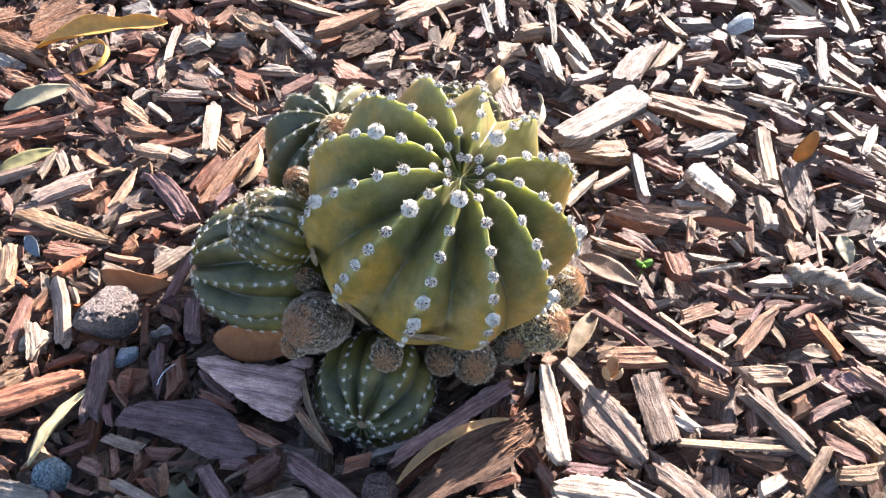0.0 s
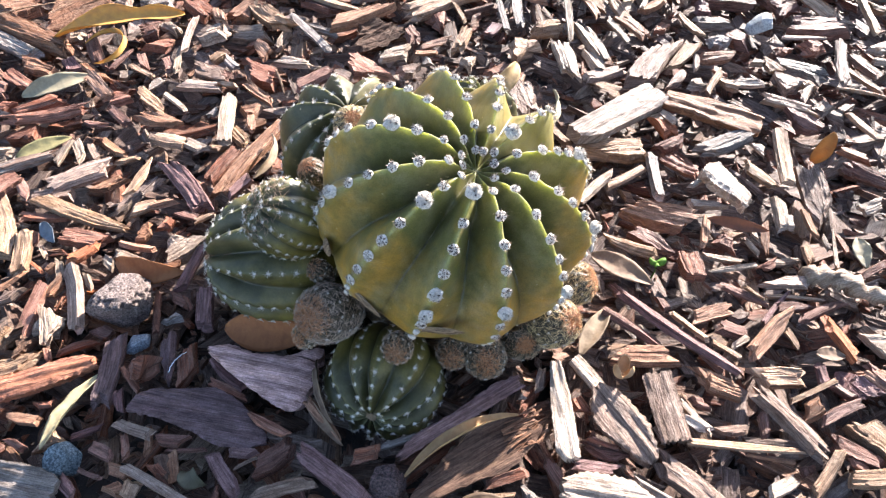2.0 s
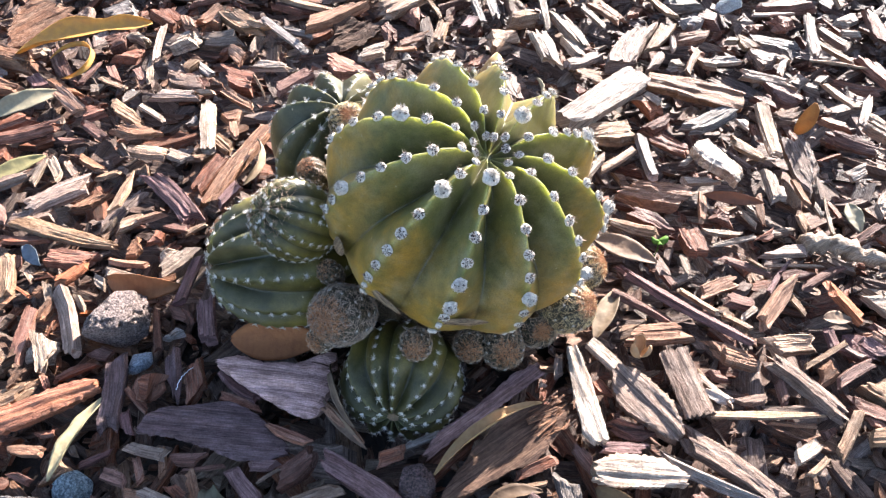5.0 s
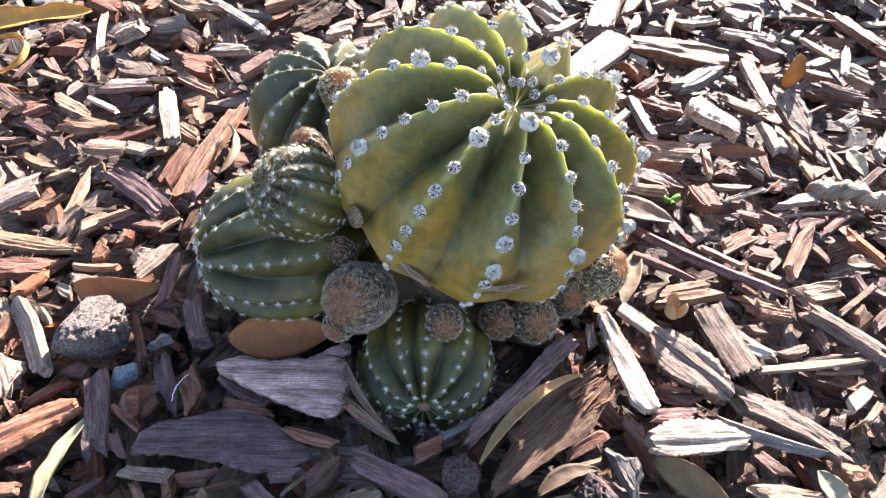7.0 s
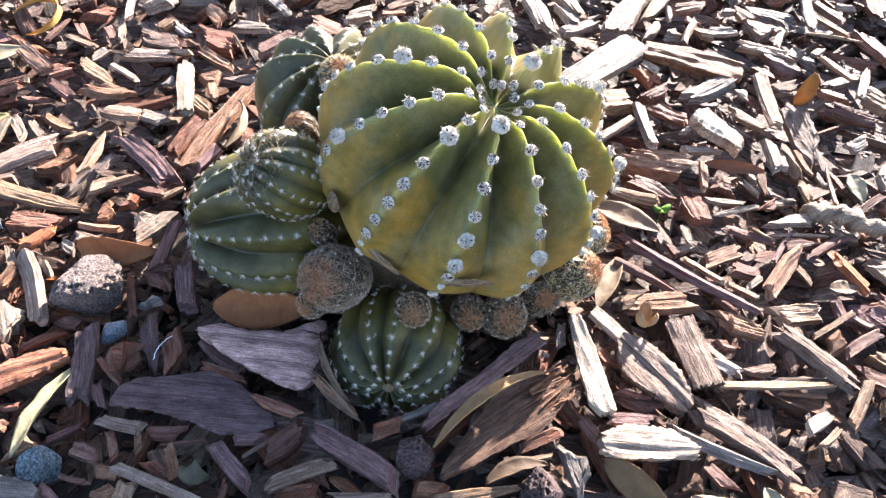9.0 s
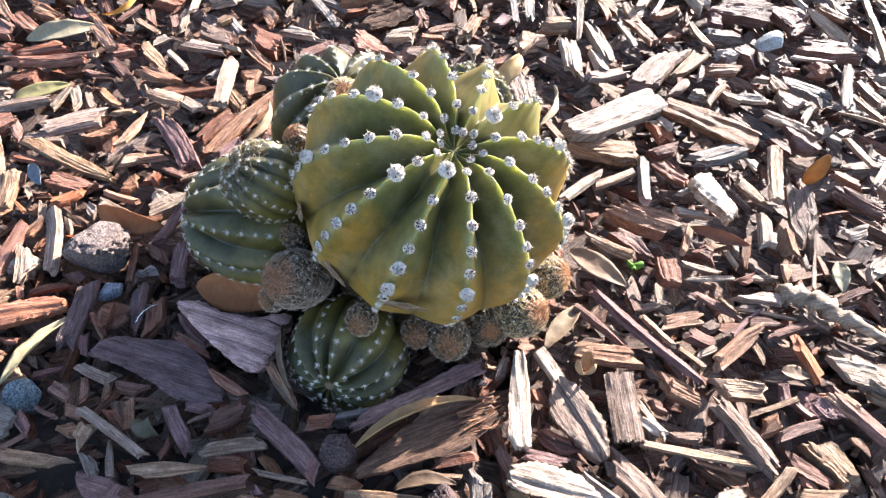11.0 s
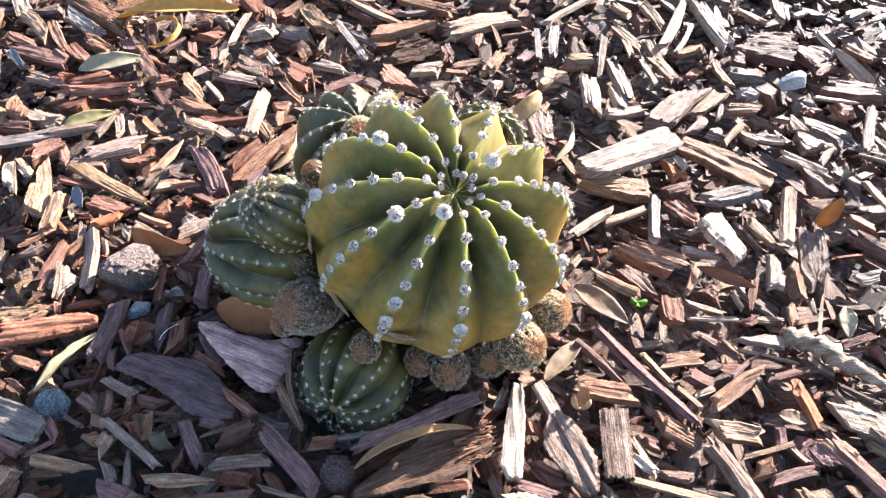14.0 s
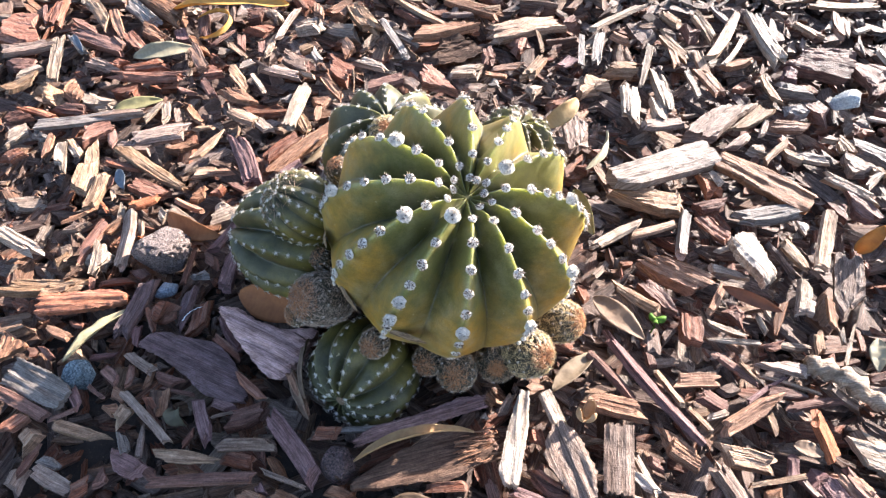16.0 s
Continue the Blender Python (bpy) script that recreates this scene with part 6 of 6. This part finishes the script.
plate("l", "pale lilac grey wedge of wood beside the pups", -0.0930, 0.2280, 0.0105, -12.2, 0.0757, 0.0115,
      ((0, 0.002), (0.16, 0.0067), (0.41, 0.0042), (0.7, 0.0063), (0.82, 0.0114), (1, 0.0191)), ((0, -0.002), (0.36, -0.0157), (0.64, -0.0244), (0.83, -0.0294), (0.94, -0.0262), (1, -0.0188)), 71, (6, 0), 0.006)
plate("n", "dark purple brown plank of old wood in shade", -0.1280, 0.1850, 0.0085, -9.9, 0.0934, 0.0062,
      ((0, 0.0048), (0.02, 0.0115), (0.12, 0.0172), (0.55, 0.0252), (0.72, 0.0199), (0.94, 0.0062), (1, 0.001)), ((0, 0.000), (0.25, -0.001), (0.49, -0.0053), (0.68, -0.0112), (0.87, -0.0093), (1, -0.0039)), 72, (4, 2))
plate("x", "sun bleached almost white wood chip standing proud", 0.1040, 0.1955, 0.0110, -86.7, 0.0691, 0.0070,
      ((0, 0.005), (0.22, 0.0061), (0.44, 0.0072), (0.69, 0.0063), (1, 0.0052)), ((0, -0.0018), (0.26, -0.005), (0.49, -0.007), (0.7, -0.0078), (0.89, -0.0086), (1, -0.004)), 73, (0, -3), 0.0, 0.0007)
BIG_SLAB = plate("k", "smooth dark brown slab of bark, frayed at one end", 0.0490, 0.1620, 0.0045, 30.2, 0.0995, 0.0065,
      ((0, 0.001), (0.05, 0.0042), (0.37, 0.0142), (0.62, 0.0207), (0.83, 0.019), (0.91, 0.0136), (1, 0.004)), ((0, -0.002), (0.15, -0.0063), (0.38, -0.0091), (0.63, -0.0142), (0.83, -0.0097), (1, -0.0035)), 74, (-4, 0), 0.0, 0.0014, "bark_slab")
plate("p", "long purple brown strip of wood by the bark slab", 0.0400, 0.1885, 0.0085, 30.9, 0.0955, 0.0050,
      ((0, 0.002), (0.16, 0.0074), (0.47, 0.0069), (0.81, 0.0099), (1, 0.0070)), ((0, -0.0025), (0.28, -0.0016), (0.59, -0.0021), (1, -0.0017)), 75, (14, -3))

plate("g", "knotty brown chunk of bark among the chips", 0.1420, 0.1870, 0.0075, -59, 0.0583, 0.0110,
      ((0, 0.006), (0.14, 0.0105), (0.43, 0.0135), (0.69, 0.0135), (1, 0.005)), ((0, -0.004), (0.13, -0.0091), (0.34, -0.0150), (0.64, -0.0115), (1, -0.0053)), 76, (5, 0), 0.003, 0.0014)
plate("s", "big silvery grey block of weathered wood", 0.1860, 0.4830, 0.0100, 37.8, 0.1126, 0.0130,
      ((0, 0.0082), (0.47, 0.0117), (0.93, 0.0140), (1, 0.0131)), ((0, -0.0072), (0.17, -0.0155), (0.54, -0.0158), (1, -0.0165)), 77, (4, 5), 0.0, 0.0008)
plate("b", "long flat tan brown plank on the mulch", 0.2760, 0.4890, 0.0065, -24.4, 0.0900, 0.0075,
      ((0, 0.0121), (0.43, 0.0173), (0.76, 0.0176), (1, 0.0148)), ((0, -0.0103), (0.5, -0.0127), (0.8, -0.0119), (1, -0.0102)), 78, (0, 2), 0.0, 0.0008)
plate("x", "chunky bleached chip with a split face", 0.2625, 0.3940, 0.0085, -44.1, 0.0470, 0.0100,
      ((0, 0.0130), (0.12, 0.0210), (0.53, 0.0160), (1, 0.0055)), ((0, -0.0028), (0.34, -0.0087), (0.72, -0.0083), (1, -0.0085)), 79, (-3, 4), 0.003, 0.0014)
plate("o", "fresh orange brown wedge of wood in the mulch", -0.2350, 0.2175, 0.0085, 19, 0.0660, 0.0090,
      ((0, 0.0085), (0.32, 0.0073), (0.71, 0.0085), (0.9, 0.0072), (1, 0.004)), ((0, -0.0095), (0.32, -0.0090), (0.64, -0.0076), (1, -0.0030)), 80, (8, 0), 0.0, 0.0018)
plate("x", "broad bleached chip beside the bark slab", 0.1260, 0.1415, 0.0085, -9.1, 0.0567, 0.0075,
      ((0, 0.0054), (0.29, 0.0117), (0.73, 0.0117), (1, 0.0031)), ((0, -0.0048), (0.17, -0.0096), (0.59, -0.0078), (1, -0.0043)), 81, (-3, 2), 0.0, 0.0014)
plate("u", "broad blue grey weathered chip in the mulch", -0.2300, 0.1500, 0.0040, -12, 0.0560, 0.0060,
      ((0, 0.0100), (0.5, 0.0110), (0.9, 0.0095), (1, 0.006)), ((0, -0.0108), (0.5, -0.0112), (1, -0.0090)), 83, (16, -6), 0.0, 0.0010)
plate("g", "flat grooved grey brown board among chips", 0.1725, 0.1980, 0.0085, -84, 0.0483, 0.0055,
      ((0, 0.0100), (0.5, 0.0098), (1, 0.0095)), ((0, -0.0098), (0.5, -0.0102), (1, -0.0100)), 82, (3, 3), 0.0, 0.0007)


def torn_fibres(slab):
    """Shaggy strands at the torn end of the bark slab."""
    r = np.random.default_rng(63)
    verts, faces, uvs, at = [], [], [], 0
    for _ in range(55):
        L, W = r.uniform(0.006, 0.018), r.uniform(0.0006, 0.0018)
        v, f, uv = chip_shape(L, W, W * 0.7, r, 5, 6, 1.3)
        m = np.array(pose(r.uniform(0.026, 0.048), r.uniform(-0.010, 0.014), r.uniform(0.001, 0.0042), r.normal(0, 20), r.normal(-4, 9), r.normal(0, 13)))
        verts.append(v @ m[:3, :3].T + m[:3, 3])
        faces += [tuple(at + q for q in g) for g in f]
        uvs.append(np.array(uv))
        at += len(v)
    under("torn_fibres", mesh_of("torn_fibres", np.concatenate(verts), faces, WOOD["b"], np.concatenate(uvs)), slab, "frayed brown fibres at the torn end")


def mulch_bed():
    """The deeper and farther mulch: countless chips in one mesh, sunk under the pieces of the top layer."""
    r = np.random.default_rng(9)
    shapes = []
    for i in range(14):
        L = 1.0
        W = r.uniform(0.20, 0.42)
        v, f, uv = chip_shape(L, W, W * r.uniform(0.35, 0.6), r, 6, 10, 1.2)
        shapes.append((v, f, np.array(uv)))
    small = []
    for i in range(14):
        W = r.uniform(0.22, 0.60)
        v, f, uv = chip_shape(1.0, W, W * r.uniform(0.35, 0.7), r, 4, 8, 1.3)
        small.append((v, f, np.array(uv)))
    top = np.array(PLACED)
    verts, faces, uvs, at = [], [], [], 0
    zones = ((9500, -0.62, 0.78, 0.02, 1.02, 0.036), (11500, -1.5, 1.7, -0.8, 2.2, 0.042), (6500, -0.55, 0.72, 0.05, 0.95, 0.017), (8000, -0.45, 0.60, 0.06, 0.80, 0.0075))
    for count, x0, x1, y0, y1, mean in zones:
        for _ in range(count):
            x, y = r.uniform(x0, x1), r.uniform(y0, y1)
            L = min(mean * math.exp(r.normal(0, 0.38)), 1.6 * mean)
            yaw = r.uniform(0, 2 * math.pi)
            dx, dy = x - top[:, 0], y - top[:, 1]
            a, b = np.abs(dx * top[:, 2] + dy * top[:, 3]), np.abs(dy * top[:, 2] - dx * top[:, 3])
            reach = L * 0.30
            hit = np.any((a < top[:, 4] + reach) & (b < top[:, 5] + reach * 0.8))
            if mean == 0.042 and (math.hypot(x - 0.1, y - 0.7) > 1.25 + 0.25 * noise.noise((x * 2, y * 2, 3)) or abs(x - 0.08) < 0.6 and abs(y - 0.5) < 0.44):
                continue
            if ((x - 0.03) / 0.07) ** 2 + ((y - 0.305) / 0.06) ** 2 < 1:
                continue
            # where the cactus shades the bed, pieces are thinned and sunk to blacken gaps
            in_shade = -0.26 < x < 0.07 and 0.07 < y < 0.26
            if in_shade and r.uniform() < 0.5:
                continue
            near = -0.45 < x < 0.48 and 0.1 < y < 0.68
            z = r.uniform(-0.028, -0.017) if hit else r.uniform(-0.025, -0.009 if near else 0.001 if mean > 0.02 else -0.005)
            z -= 0.006 * in_shade
            v, f, uv = (shapes if mean == 0.036 else small)[int(r.integers(14))]
            m = np.array((pose(x, y, z, 0, 0, math.degrees(yaw)) @ pose(0, 0, 0, r.normal(0, 20), r.normal(0, 6 if hit else 10), 0)))
            verts.append((v * L) @ m[:3, :3].T + m[:3, 3])
            faces += [tuple(at + q for q in g) for g in f]
            uvs.append(uv * L + r.uniform(0, 9, 2))
            at += len(v)
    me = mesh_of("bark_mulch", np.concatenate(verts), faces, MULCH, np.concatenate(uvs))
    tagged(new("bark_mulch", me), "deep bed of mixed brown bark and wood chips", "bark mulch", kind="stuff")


torn_fibres(BIG_SLAB)
mulch_bed()
